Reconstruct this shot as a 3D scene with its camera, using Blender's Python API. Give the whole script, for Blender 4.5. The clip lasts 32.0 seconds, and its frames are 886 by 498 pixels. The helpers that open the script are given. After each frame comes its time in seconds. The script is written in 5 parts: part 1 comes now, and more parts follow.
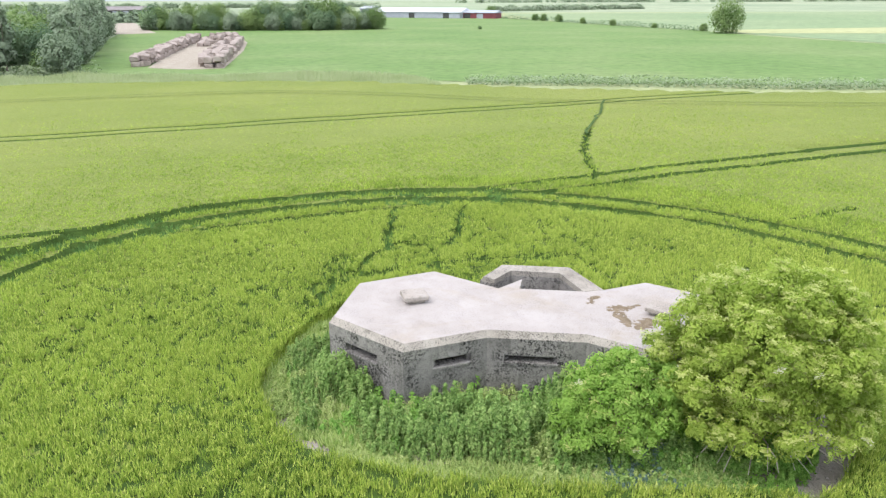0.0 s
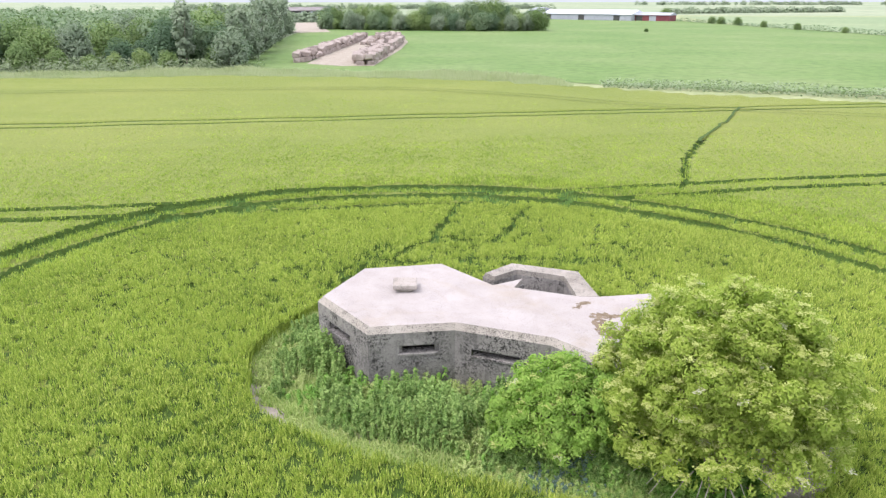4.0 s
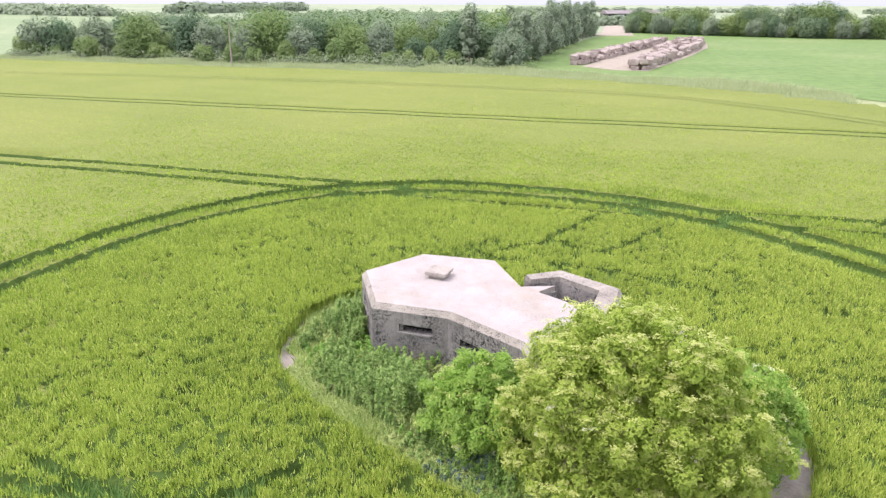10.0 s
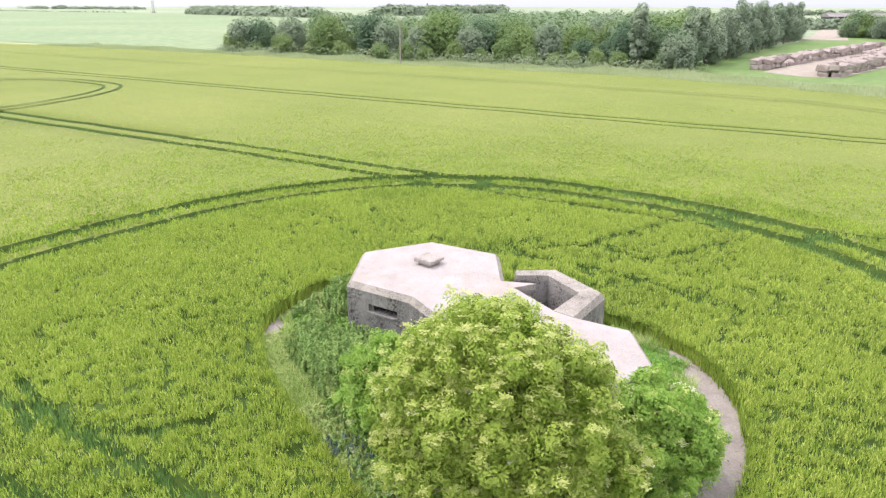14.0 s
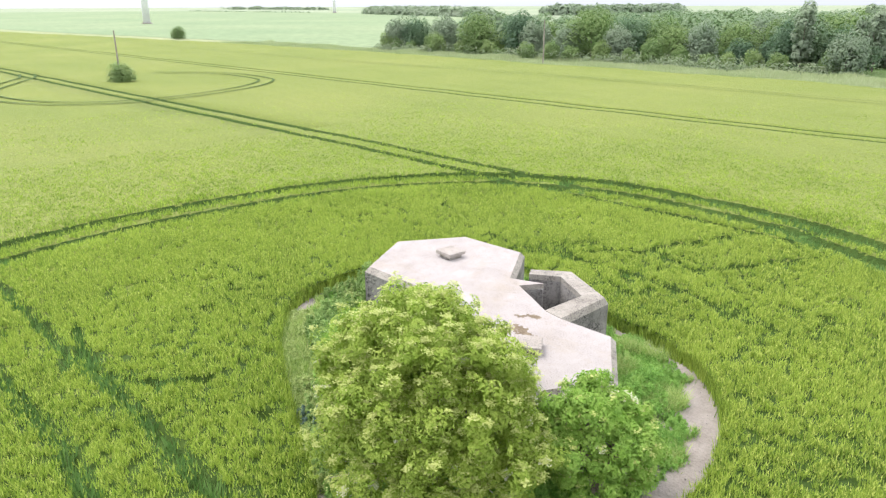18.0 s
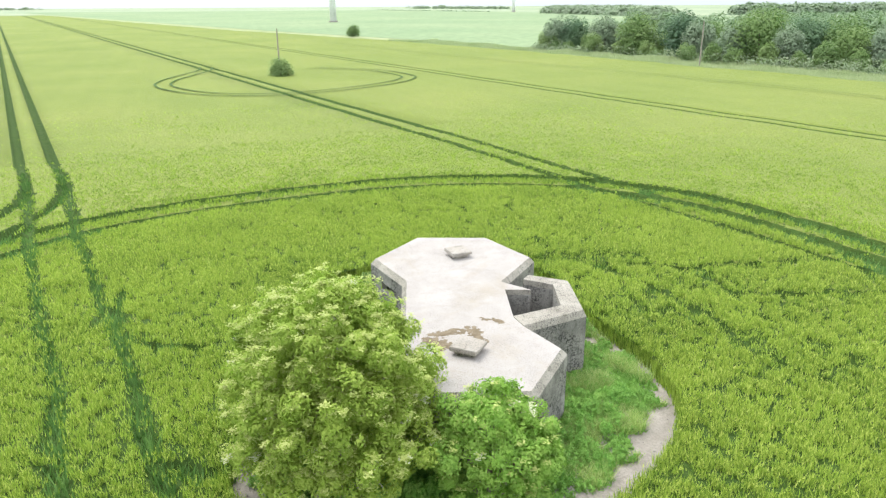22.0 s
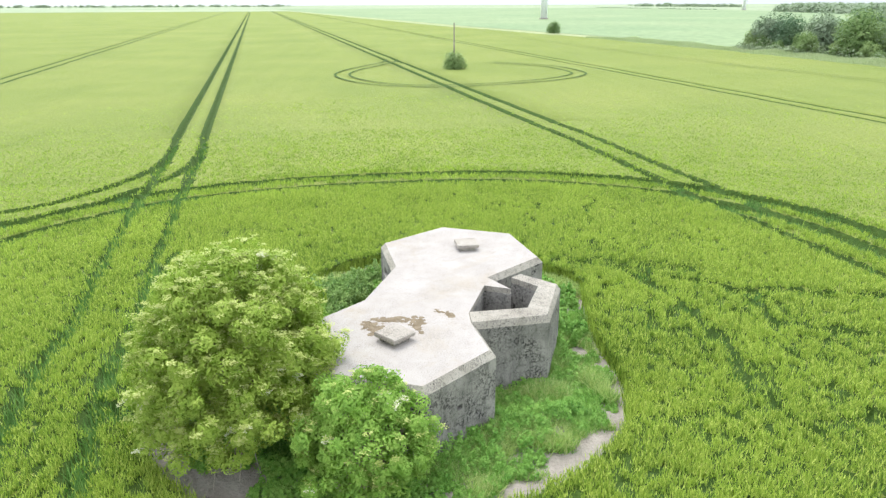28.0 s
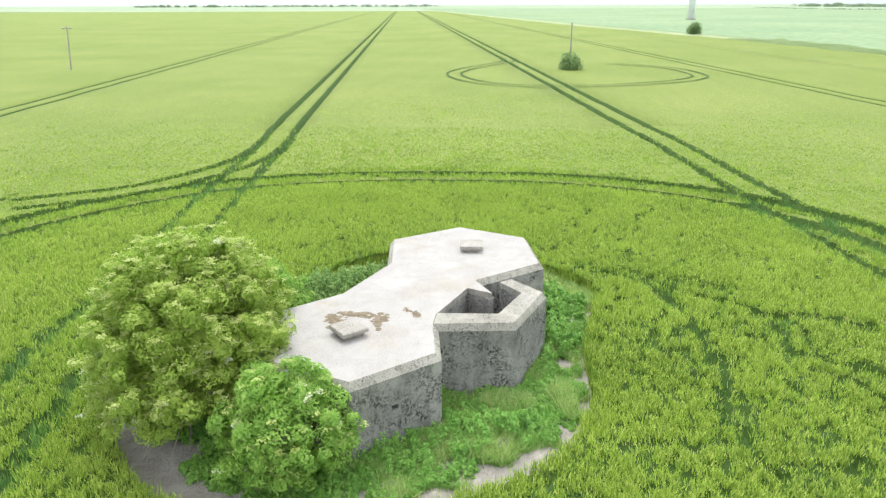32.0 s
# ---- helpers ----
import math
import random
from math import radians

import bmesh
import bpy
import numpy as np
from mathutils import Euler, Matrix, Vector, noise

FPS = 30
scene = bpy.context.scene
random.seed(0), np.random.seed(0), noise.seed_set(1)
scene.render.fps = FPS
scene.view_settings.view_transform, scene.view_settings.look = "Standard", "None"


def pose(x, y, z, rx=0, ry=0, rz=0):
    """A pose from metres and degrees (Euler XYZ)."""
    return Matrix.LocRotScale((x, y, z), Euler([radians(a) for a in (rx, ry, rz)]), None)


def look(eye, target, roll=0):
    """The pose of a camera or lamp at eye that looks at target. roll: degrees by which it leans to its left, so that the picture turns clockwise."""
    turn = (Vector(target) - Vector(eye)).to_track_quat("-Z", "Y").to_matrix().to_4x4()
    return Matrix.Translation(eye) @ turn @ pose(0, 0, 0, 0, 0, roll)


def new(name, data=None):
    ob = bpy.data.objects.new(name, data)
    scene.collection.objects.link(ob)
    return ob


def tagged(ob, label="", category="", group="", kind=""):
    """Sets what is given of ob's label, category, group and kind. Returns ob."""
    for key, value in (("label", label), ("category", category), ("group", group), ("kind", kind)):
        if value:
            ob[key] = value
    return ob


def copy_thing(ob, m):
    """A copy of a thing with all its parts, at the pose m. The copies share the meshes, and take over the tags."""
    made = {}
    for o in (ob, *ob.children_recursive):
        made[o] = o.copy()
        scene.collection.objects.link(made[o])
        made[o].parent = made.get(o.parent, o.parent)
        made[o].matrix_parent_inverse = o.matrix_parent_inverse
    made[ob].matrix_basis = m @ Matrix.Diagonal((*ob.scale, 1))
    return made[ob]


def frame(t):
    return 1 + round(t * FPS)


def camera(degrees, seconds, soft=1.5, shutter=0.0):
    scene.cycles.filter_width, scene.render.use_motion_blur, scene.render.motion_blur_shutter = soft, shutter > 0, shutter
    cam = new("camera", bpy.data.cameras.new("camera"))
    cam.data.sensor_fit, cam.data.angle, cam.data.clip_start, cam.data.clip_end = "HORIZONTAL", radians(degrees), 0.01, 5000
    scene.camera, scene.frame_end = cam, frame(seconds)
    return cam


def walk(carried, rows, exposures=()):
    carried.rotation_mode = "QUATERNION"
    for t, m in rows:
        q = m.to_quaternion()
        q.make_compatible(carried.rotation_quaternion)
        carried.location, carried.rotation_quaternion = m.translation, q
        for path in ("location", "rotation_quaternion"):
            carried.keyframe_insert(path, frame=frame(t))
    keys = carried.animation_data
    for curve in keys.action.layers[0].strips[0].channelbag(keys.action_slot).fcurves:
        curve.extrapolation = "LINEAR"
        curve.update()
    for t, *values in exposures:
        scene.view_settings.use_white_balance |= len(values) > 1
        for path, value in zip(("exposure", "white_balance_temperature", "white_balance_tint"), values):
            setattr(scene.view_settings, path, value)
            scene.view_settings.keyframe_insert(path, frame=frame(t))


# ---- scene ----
cam = camera(64.09, 32.0, soft=1.35)
EXPOSURES = [(0, 1.1, 6280, 14), (3, 1.17, 6320, 19), (6, 1.19, 6400, 21), (9, 1.26, 6450, 24), (12.5, 1.27, 6500, 26), (14.2, 1.27, 6500, 20), (17, 1.26, 6500, 16), (20, 1.28, 6480, 11), (24, 1.28, 6450, 4), (28, 1.28, 6370, 7), (32, 1.28, 6350, 5)]
PATH = [
    (0, (-2.345, 0.134, 9.670), (-1.936, 1.974, 9.002), -0.16),
    (0.5, (-1.895, 0.012, 9.637), (-1.531, 1.862, 8.969), -0.13),
    (1, (-1.458, -0.111, 9.613), (-1.140, 1.748, 8.948), -0.11),
    (2, (-0.523, -0.375, 9.580), (-0.304, 1.498, 8.914), -0.14),
    (3, (0.640, -0.643, 9.583), (0.750, 1.241, 8.919), -0.17),
    (3.5, (1.351, -0.696, 9.546), (1.394, 1.191, 8.883), -0.12),
    (5.5, (4.630, -0.835, 9.533), (4.335, 1.029, 8.871), 0.20),
    (6, (5.457, -0.756, 9.546), (5.072, 1.092, 8.886), 0.25),
    (7, (6.898, -0.561, 9.567), (6.345, 1.243, 8.906), 0.24),
    (8, (7.913, -0.497, 9.602), (7.244, 1.269, 8.941), 0.23),
    (9, (8.751, -0.486, 9.670), (7.994, 1.244, 9.012), 0.28),
    (10, (9.468, -0.129, 9.642), (8.644, 1.571, 8.985), 0.13),
    (11, (10.358, 0.435, 9.552), (9.468, 2.102, 8.898), 0.01),
    (12, (11.644, 1.084, 9.473), (10.643, 2.688, 8.820), -0.02),
    (13, (13.053, 1.907, 9.409), (11.934, 3.431, 8.756), 0.06),
    (14, (14.351, 2.850, 9.281), (13.099, 4.267, 8.630), 0.09),
    (14.5, (14.863, 3.278, 9.245), (13.533, 4.622, 8.595), 0.10),
    (17, (16.805, 4.651, 9.324), (15.320, 5.821, 8.671), -0.09),
    (18, (17.508, 5.454, 9.292), (15.965, 6.547, 8.640), -0.20),
    (19, (18.205, 6.485, 9.279), (16.596, 7.479, 8.628), -0.30),
    (20, (18.980, 7.461, 9.293), (17.313, 8.355, 8.641), -0.42),
    (21, (19.612, 8.521, 9.354), (17.899, 9.321, 8.702), -0.41),
    (22, (20.086, 9.556, 9.359), (18.326, 10.244, 8.707), -0.28),
    (23, (20.437, 10.575, 9.310), (18.640, 11.162, 8.655), -0.18),
    (24, (20.755, 11.637, 9.266), (18.930, 12.125, 8.611), -0.09),
    (25, (20.969, 12.661, 9.186), (19.122, 13.054, 8.528), -0.02),
    (25.5, (21.079, 13.063, 9.148), (19.223, 13.412, 8.490), 0.01),
    (27.5, (21.126, 14.854, 9.047), (19.246, 15.037, 8.391), -0.08),
    (28, (21.137, 15.293, 8.997), (19.253, 15.442, 8.341), -0.19),
    (29, (21.259, 16.139, 8.977), (19.371, 16.217, 8.323), -0.38),
    (30, (21.257, 17.102, 8.958), (19.367, 17.088, 8.305), -0.47),
    (31, (21.144, 18.087, 8.951), (19.257, 17.968, 8.298), -0.41),
    (32, (20.897, 19.115, 8.920), (19.020, 18.896, 8.265), -0.19),
]
walk(cam, [(t, look(eye, target, roll)) for t, eye, target, roll in PATH], EXPOSURES)

# ---- world and sun ----
SUN_AZ, SUN_EL = 255.0, 58.0          # degrees: compass-like azimuth from +y clockwise, and height
world = bpy.data.worlds.new("overcast_sky")
scene.world = world
world.use_nodes = True
wn = world.node_tree
sky = wn.nodes.new("ShaderNodeTexSky")
sky.sky_type = "NISHITA"
sky.sun_disc = False
sky.sun_elevation, sky.sun_rotation = radians(SUN_EL), radians(SUN_AZ)
sky.air_density, sky.dust_density, sky.ozone_density = 1.0, 1.0, 1.0
veil = wn.nodes.new("ShaderNodeMix")          # thin bright cloud over the whole sky
veil.data_type = "RGBA"
dim = wn.nodes.new("ShaderNodeVectorMath")
dim.operation = "SCALE"
dim.inputs["Scale"].default_value = 0.10
wn.links.new(sky.outputs[0], dim.inputs[0])
veil.inputs[0].default_value = 0.72
wn.links.new(dim.outputs[0], veil.inputs[6])
high = wn.nodes.new("ShaderNodeSeparateXYZ")       # the cloud is brighter overhead than at the hazy horizon
wn.links.new(wn.nodes.new("ShaderNodeTexCoord").outputs["Generated"], high.inputs[0])
tone = wn.nodes.new("ShaderNodeValToRGB")
tone.color_ramp.elements[0].position, tone.color_ramp.elements[0].color = 0.0, (0.34, 0.385, 0.46, 1)
tone.color_ramp.elements[1].position, tone.color_ramp.elements[1].color = 0.3, (0.97, 0.99, 1.03, 1)
wn.links.new(high.outputs[2], tone.inputs[0])
wn.links.new(tone.outputs[0], veil.inputs[7])
wn.links.new(veil.outputs[2], wn.nodes["Background"].inputs[0])
wn.nodes["Background"].inputs[1].default_value = 1.10

sun_data = bpy.data.lights.new("sun", "SUN")
sun_data.energy, sun_data.angle, sun_data.color = 1.15, radians(25), (1.0, 0.96, 0.9)
sun_lamp = new("sun", sun_data)
sun_dir = Vector((math.sin(radians(SUN_AZ)) * math.cos(radians(SUN_EL)), math.cos(radians(SUN_AZ)) * math.cos(radians(SUN_EL)), math.sin(radians(SUN_EL))))
sun_lamp.matrix_basis = look(sun_dir * 60, (0, 0, 0))


# ---- materials ----
def mat_base(name, rough=0.8):
    m = bpy.data.materials.new(name)
    m.use_nodes = True
    nt = m.node_tree
    b = nt.nodes["Principled BSDF"]
    b.inputs["Roughness"].default_value = rough
    b.inputs["Specular IOR Level"].default_value = 0.25
    return m, nt, b


def add(nt, kind, **kw):
    n = nt.nodes.new(kind)
    for k, v in kw.items():
        n.inputs[k].default_value = v
    return n


def coords(nt):
    return nt.nodes.new("ShaderNodeNewGeometry").outputs["Position"]


def noise_tex(nt, scale, detail=4.0, rough=0.55, vec=None, distort=0.0):
    n = add(nt, "ShaderNodeTexNoise", Scale=scale, Detail=detail, Roughness=rough, Distortion=distort)
    nt.links.new(vec if vec is not None else coords(nt), n.inputs["Vector"])
    return n.outputs["Fac"]


def ramp(nt, fac, stops):
    r = nt.nodes.new("ShaderNodeValToRGB")
    els = r.color_ramp.elements
    while len(els) < len(stops):
        els.new(0.5)
    for e, (p, c) in zip(els, stops):
        e.position, e.color = p, (*c, 1) if len(c) == 3 else c
    nt.links.new(fac, r.inputs[0])
    return r.outputs[0]


def mix(nt, fac, a, b, mode="MIX"):
    n = nt.nodes.new("ShaderNodeMix")
    n.data_type, n.blend_type = "RGBA", mode
    for sock, v in ((n.inputs[0], fac), (n.inputs[6], a), (n.inputs[7], b)):
        if isinstance(v, (float, int)):
            sock.default_value = v
        elif isinstance(v, tuple):
            sock.default_value = (*v, 1)
        else:
            nt.links.new(v, sock)
    return n.outputs[2]


def bump(nt, b, height, strength, dist):
    n = add(nt, "ShaderNodeBump", Strength=strength, Distance=dist)
    nt.links.new(height, n.inputs["Height"])
    nt.links.new(n.outputs[0], b.inputs["Normal"])


def leafy(name, dark, mid, light, transl=0.35, scale=0.6, rough=0.6, patch=None, up=1.0, vary=0.55, each=0.0):
    """Leaf material: each leaf its own shade, clumps of shade at a larger scale, some light passing through."""
    m, nt, b = mat_base(name, rough)
    geo = nt.nodes.new("ShaderNodeNewGeometry")
    big = noise_tex(nt, scale, 3.0)
    f = nt.nodes.new("ShaderNodeMath")
    f.operation = "MULTIPLY_ADD"
    nt.links.new(geo.outputs["Random Per Island"], f.inputs[0])
    f.inputs[1].default_value = vary
    g = nt.nodes.new("ShaderNodeMath")
    g.operation = "MULTIPLY_ADD"
    nt.links.new(big, g.inputs[0])
    g.inputs[1].default_value, g.inputs[2].default_value = 0.9, -0.22 + (0.55 - vary) * 0.5 - each * 0.5
    nt.links.new(g.outputs[0], f.inputs[2])
    fac = f.outputs[0]
    if each:
        info = nt.nodes.new("ShaderNodeObjectInfo")
        e = nt.nodes.new("ShaderNodeMath")
        e.operation = "MULTIPLY_ADD"
        nt.links.new(info.outputs["Random"], e.inputs[0])
        e.inputs[1].default_value = each
        nt.links.new(fac, e.inputs[2])
        fac = e.outputs[0]
    c = ramp(nt, fac, [(0.05, dark), (0.45, mid), (0.95, light)])
    if patch:
        pf = ramp(nt, noise_tex(nt, patch[1], 2.0), [(0.5, (0, 0, 0)), (0.68, (1, 1, 1))])
        c = mix(nt, pf, c, patch[0])
    nt.links.new(c, b.inputs["Base Color"])
    # shading normals are tilted up, which brightens upright leaves as if they faced the sky
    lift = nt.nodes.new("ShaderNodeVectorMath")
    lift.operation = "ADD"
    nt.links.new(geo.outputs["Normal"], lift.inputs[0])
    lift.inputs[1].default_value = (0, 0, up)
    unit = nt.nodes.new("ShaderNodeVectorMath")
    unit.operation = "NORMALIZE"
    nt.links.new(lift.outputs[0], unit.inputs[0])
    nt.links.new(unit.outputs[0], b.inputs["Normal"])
    tr = nt.nodes.new("ShaderNodeBsdfTranslucent")
    nt.links.new(mix(nt, 1.0, c, (0.74, 1.0, 0.6), "MULTIPLY"), tr.inputs["Color"])      # light comes through greener than it is thrown back
    ms = nt.nodes.new("ShaderNodeMixShader")
    ms.inputs[0].default_value = transl
    out = nt.nodes["Material Output"]
    nt.links.new(b.outputs[0], ms.inputs[1])
    nt.links.new(tr.outputs[0], ms.inputs[2])
    nt.links.new(ms.outputs[0], out.inputs[0])
    return m


def concrete(name, base, pale, dark, stain, grit, boards=False, lichen=0.0, tan=None):
    """Old cast concrete: clouded tone, stains, pitted aggregate; with boards, shuttering marks and rain streaks."""
    m, nt, b = mat_base(name, 0.92)
    p = coords(nt)
    big = noise_tex(nt, 0.9, 5.0, 0.65, p, 0.4)
    mid = noise_tex(nt, 5.0, 6.0, 0.7, p)
    fine = noise_tex(nt, 30.0, 4.0, 0.7, p)
    c = ramp(nt, big, [(0.3, base), (0.65, pale)])
    if tan:
        c = mix(nt, ramp(nt, noise_tex(nt, 0.42, 6.0, 0.7, p, 0.6), [(0.53, (0, 0, 0)), (0.70, (0.6,) * 3)]), c, tan)
    c = mix(nt, ramp(nt, mid, [(0.54, (0, 0, 0)), (0.76, (stain,) * 3)]), c, dark)
    c = mix(nt, ramp(nt, fine, [(0.57, (0, 0, 0)), (0.66, (grit,) * 3)]), c, tuple(v * 0.5 for v in dark))
    c = mix(nt, ramp(nt, noise_tex(nt, 38.0, 2.0, 0.5, p), [(0.64, (0, 0, 0)), (0.72, (grit * 0.7,) * 3)]), c, tuple(min(0.7, v * 1.35) for v in pale))
    if lichen:
        # black and grey lichen in patches of many small spots
        spots = noise_tex(nt, 16.0 if boards else 30.0, 4.0, 0.72, p)
        where = ramp(nt, noise_tex(nt, 1.7, 4.0, 0.6, p, 0.5), [(0.40, (0, 0, 0)), (0.62, (lichen,) * 3)])
        c = mix(nt, mix(nt, 1.0, where, ramp(nt, spots, [(0.47, (0, 0, 0)), (0.56, (1, 1, 1))]), "MULTIPLY"), c, (0.022, 0.022, 0.02))
    h = fine
    if boards:
        sep = nt.nodes.new("ShaderNodeMapping")
        sep.inputs["Scale"].default_value = (5.0, 5.0, 0.6)
        nt.links.new(p, sep.inputs[0])
        streak = noise_tex(nt, 1.0, 5.0, 0.7, sep.outputs[0])
        c = mix(nt, ramp(nt, streak, [(0.52, (0, 0, 0)), (0.74, (0.55,) * 3)]), c, tuple(v * 0.6 for v in dark))
        wv = add(nt, "ShaderNodeTexWave", Scale=1.75, Distortion=0.25, Detail=1.0)
        wv.bands_direction = "Z"
        nt.links.new(p, wv.inputs["Vector"])
        line = ramp(nt, wv.outputs["Fac"], [(0.0, (0, 0, 0)), (0.06, (1, 1, 1))])
        c = mix(nt, 0.03, c, line, "MULTIPLY")
        hm = nt.nodes.new("ShaderNodeMath")
        hm.operation = "MULTIPLY_ADD"
        nt.links.new(line, hm.inputs[0])
        hm.inputs[1].default_value = 0.12
        nt.links.new(fine, hm.inputs[2])
        h = hm.outputs[0]
    nt.links.new(c, b.inputs["Base Color"])
    bump(nt, b, h, 0.6, 0.012)
    return m


def plain(name, c1, c2, scale, rough=0.85, bstr=0.3, bdist=0.02, detail=5.0, metal=0.0):
    m, nt, b = mat_base(name, rough)
    f = noise_tex(nt, scale, detail, 0.6)
    f2 = noise_tex(nt, scale * 9.0, 3.0, 0.6)
    c = ramp(nt, f, [(0.3, c1), (0.7, c2)])
    c = mix(nt, 0.25, c, ramp(nt, f2, [(0.35, (0.45, 0.45, 0.45)), (0.6, (1, 1, 1))]), "MULTIPLY")
    nt.links.new(c, b.inputs["Base Color"])
    b.inputs["Metallic"].default_value = metal
    if bstr:
        bump(nt, b, f2, bstr, bdist)
    return m


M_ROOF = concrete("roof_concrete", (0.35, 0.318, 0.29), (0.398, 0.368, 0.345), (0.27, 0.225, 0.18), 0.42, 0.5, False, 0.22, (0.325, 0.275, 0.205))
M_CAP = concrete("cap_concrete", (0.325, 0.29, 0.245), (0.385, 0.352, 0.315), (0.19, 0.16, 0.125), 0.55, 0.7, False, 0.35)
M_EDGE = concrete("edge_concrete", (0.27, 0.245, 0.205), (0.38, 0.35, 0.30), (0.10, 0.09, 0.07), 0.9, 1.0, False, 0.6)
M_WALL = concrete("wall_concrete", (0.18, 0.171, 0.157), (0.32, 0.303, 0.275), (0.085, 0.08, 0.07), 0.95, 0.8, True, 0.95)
# near-black tone for the chamber floor, some barn doors and one barn's walls
M_DARK = plain("dark_surface", (0.05, 0.05, 0.048), (0.10, 0.10, 0.095), 3.0)
M_MOSS = plain("dry_moss", (0.16, 0.12, 0.075), (0.28, 0.225, 0.155), 7.0, 0.95, 0.8, 0.03)
M_SOIL = plain("bare_soil", (0.25, 0.22, 0.188), (0.38, 0.34, 0.298), 1.6, 0.95, 0.8, 0.05)
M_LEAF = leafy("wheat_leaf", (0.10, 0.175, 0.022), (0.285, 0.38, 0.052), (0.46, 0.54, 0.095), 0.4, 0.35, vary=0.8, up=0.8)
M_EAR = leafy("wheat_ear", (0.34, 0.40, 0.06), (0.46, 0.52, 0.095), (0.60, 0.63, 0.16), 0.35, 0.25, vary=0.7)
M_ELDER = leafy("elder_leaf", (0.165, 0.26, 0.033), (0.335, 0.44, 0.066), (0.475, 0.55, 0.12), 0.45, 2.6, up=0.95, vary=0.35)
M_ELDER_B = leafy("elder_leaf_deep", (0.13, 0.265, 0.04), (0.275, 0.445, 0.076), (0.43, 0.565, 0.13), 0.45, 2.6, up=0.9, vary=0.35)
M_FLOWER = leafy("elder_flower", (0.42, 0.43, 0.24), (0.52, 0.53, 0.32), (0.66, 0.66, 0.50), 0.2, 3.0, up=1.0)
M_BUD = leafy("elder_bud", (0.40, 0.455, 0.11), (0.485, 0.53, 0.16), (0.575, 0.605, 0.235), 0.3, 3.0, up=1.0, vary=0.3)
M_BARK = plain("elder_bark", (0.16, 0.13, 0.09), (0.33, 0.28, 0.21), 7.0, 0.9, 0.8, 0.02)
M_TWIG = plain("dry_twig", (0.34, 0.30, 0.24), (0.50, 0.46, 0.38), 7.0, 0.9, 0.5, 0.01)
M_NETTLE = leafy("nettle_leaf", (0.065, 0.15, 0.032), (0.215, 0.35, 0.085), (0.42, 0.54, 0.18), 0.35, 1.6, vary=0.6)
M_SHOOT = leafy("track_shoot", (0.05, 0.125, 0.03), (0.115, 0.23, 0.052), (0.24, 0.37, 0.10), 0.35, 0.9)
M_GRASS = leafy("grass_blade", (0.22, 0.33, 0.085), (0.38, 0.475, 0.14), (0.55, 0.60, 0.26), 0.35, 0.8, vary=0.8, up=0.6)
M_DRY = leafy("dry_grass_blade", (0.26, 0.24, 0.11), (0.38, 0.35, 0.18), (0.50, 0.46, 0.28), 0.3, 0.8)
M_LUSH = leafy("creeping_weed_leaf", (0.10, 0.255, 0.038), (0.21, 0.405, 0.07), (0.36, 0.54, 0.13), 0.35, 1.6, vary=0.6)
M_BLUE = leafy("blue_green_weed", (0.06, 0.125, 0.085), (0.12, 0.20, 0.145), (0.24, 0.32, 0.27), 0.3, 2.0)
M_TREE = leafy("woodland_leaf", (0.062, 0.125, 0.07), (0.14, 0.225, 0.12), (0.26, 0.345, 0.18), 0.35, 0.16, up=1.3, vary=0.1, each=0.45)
# grey-green of willow and poplar; also the haze-pale colour of far tree lines
M_TREE_B = leafy("willow_haze_leaf", (0.18, 0.245, 0.155), (0.26, 0.33, 0.215), (0.345, 0.41, 0.275), 0.35, 0.16, up=1.3, vary=0.15, each=0.3)
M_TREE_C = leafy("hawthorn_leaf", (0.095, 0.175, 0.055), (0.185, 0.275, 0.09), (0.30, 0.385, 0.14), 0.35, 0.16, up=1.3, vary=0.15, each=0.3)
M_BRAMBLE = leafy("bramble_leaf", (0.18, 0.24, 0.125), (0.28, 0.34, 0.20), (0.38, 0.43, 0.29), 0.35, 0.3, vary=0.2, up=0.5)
M_REED = leafy("verge_grass", (0.28, 0.34, 0.15), (0.38, 0.43, 0.22), (0.50, 0.52, 0.33), 0.35, 0.12, vary=0.4)
M_TRUNK = plain("tree_bark", (0.12, 0.10, 0.08), (0.24, 0.21, 0.17), 3.0)
M_STRAW = plain("weathered_straw", (0.27, 0.225, 0.195), (0.42, 0.36, 0.315), 0.6, 0.95, 0.9, 0.08)
M_CHAFF = plain("loose_straw", (0.29, 0.25, 0.195), (0.40, 0.36, 0.29), 0.8, 0.95, 0.6, 0.08)
M_POLE = plain("pole_timber", (0.26, 0.23, 0.19), (0.40, 0.36, 0.30), 2.0)
M_WHITE = plain("white_paint", (0.74, 0.74, 0.74), (0.84, 0.84, 0.83), 0.3, 0.5, 0.0)
M_CLAD = plain("grey_cladding", (0.32, 0.34, 0.38), (0.42, 0.44, 0.48), 0.2, 0.6, 0.0)
M_ROOFING = plain("pale_sheet_roofing", (0.60, 0.62, 0.66), (0.74, 0.76, 0.80), 0.15, 0.5, 0.0)
M_RED = plain("dull_red_paint", (0.16, 0.045, 0.055), (0.24, 0.07, 0.08), 0.5, 0.6, 0.0)
M_BROWN = plain("brown_sheet_roofing", (0.20, 0.18, 0.17), (0.28, 0.255, 0.245), 0.2, 0.7, 0.0)
# trodden crop, coloured darker to carry the shade inside the wheel tracks
M_TRACK_SHADE = plain("shaded_trodden_crop", (0.042, 0.088, 0.014), (0.075, 0.135, 0.023), 2.5, 0.9, 0.8, 0.08)


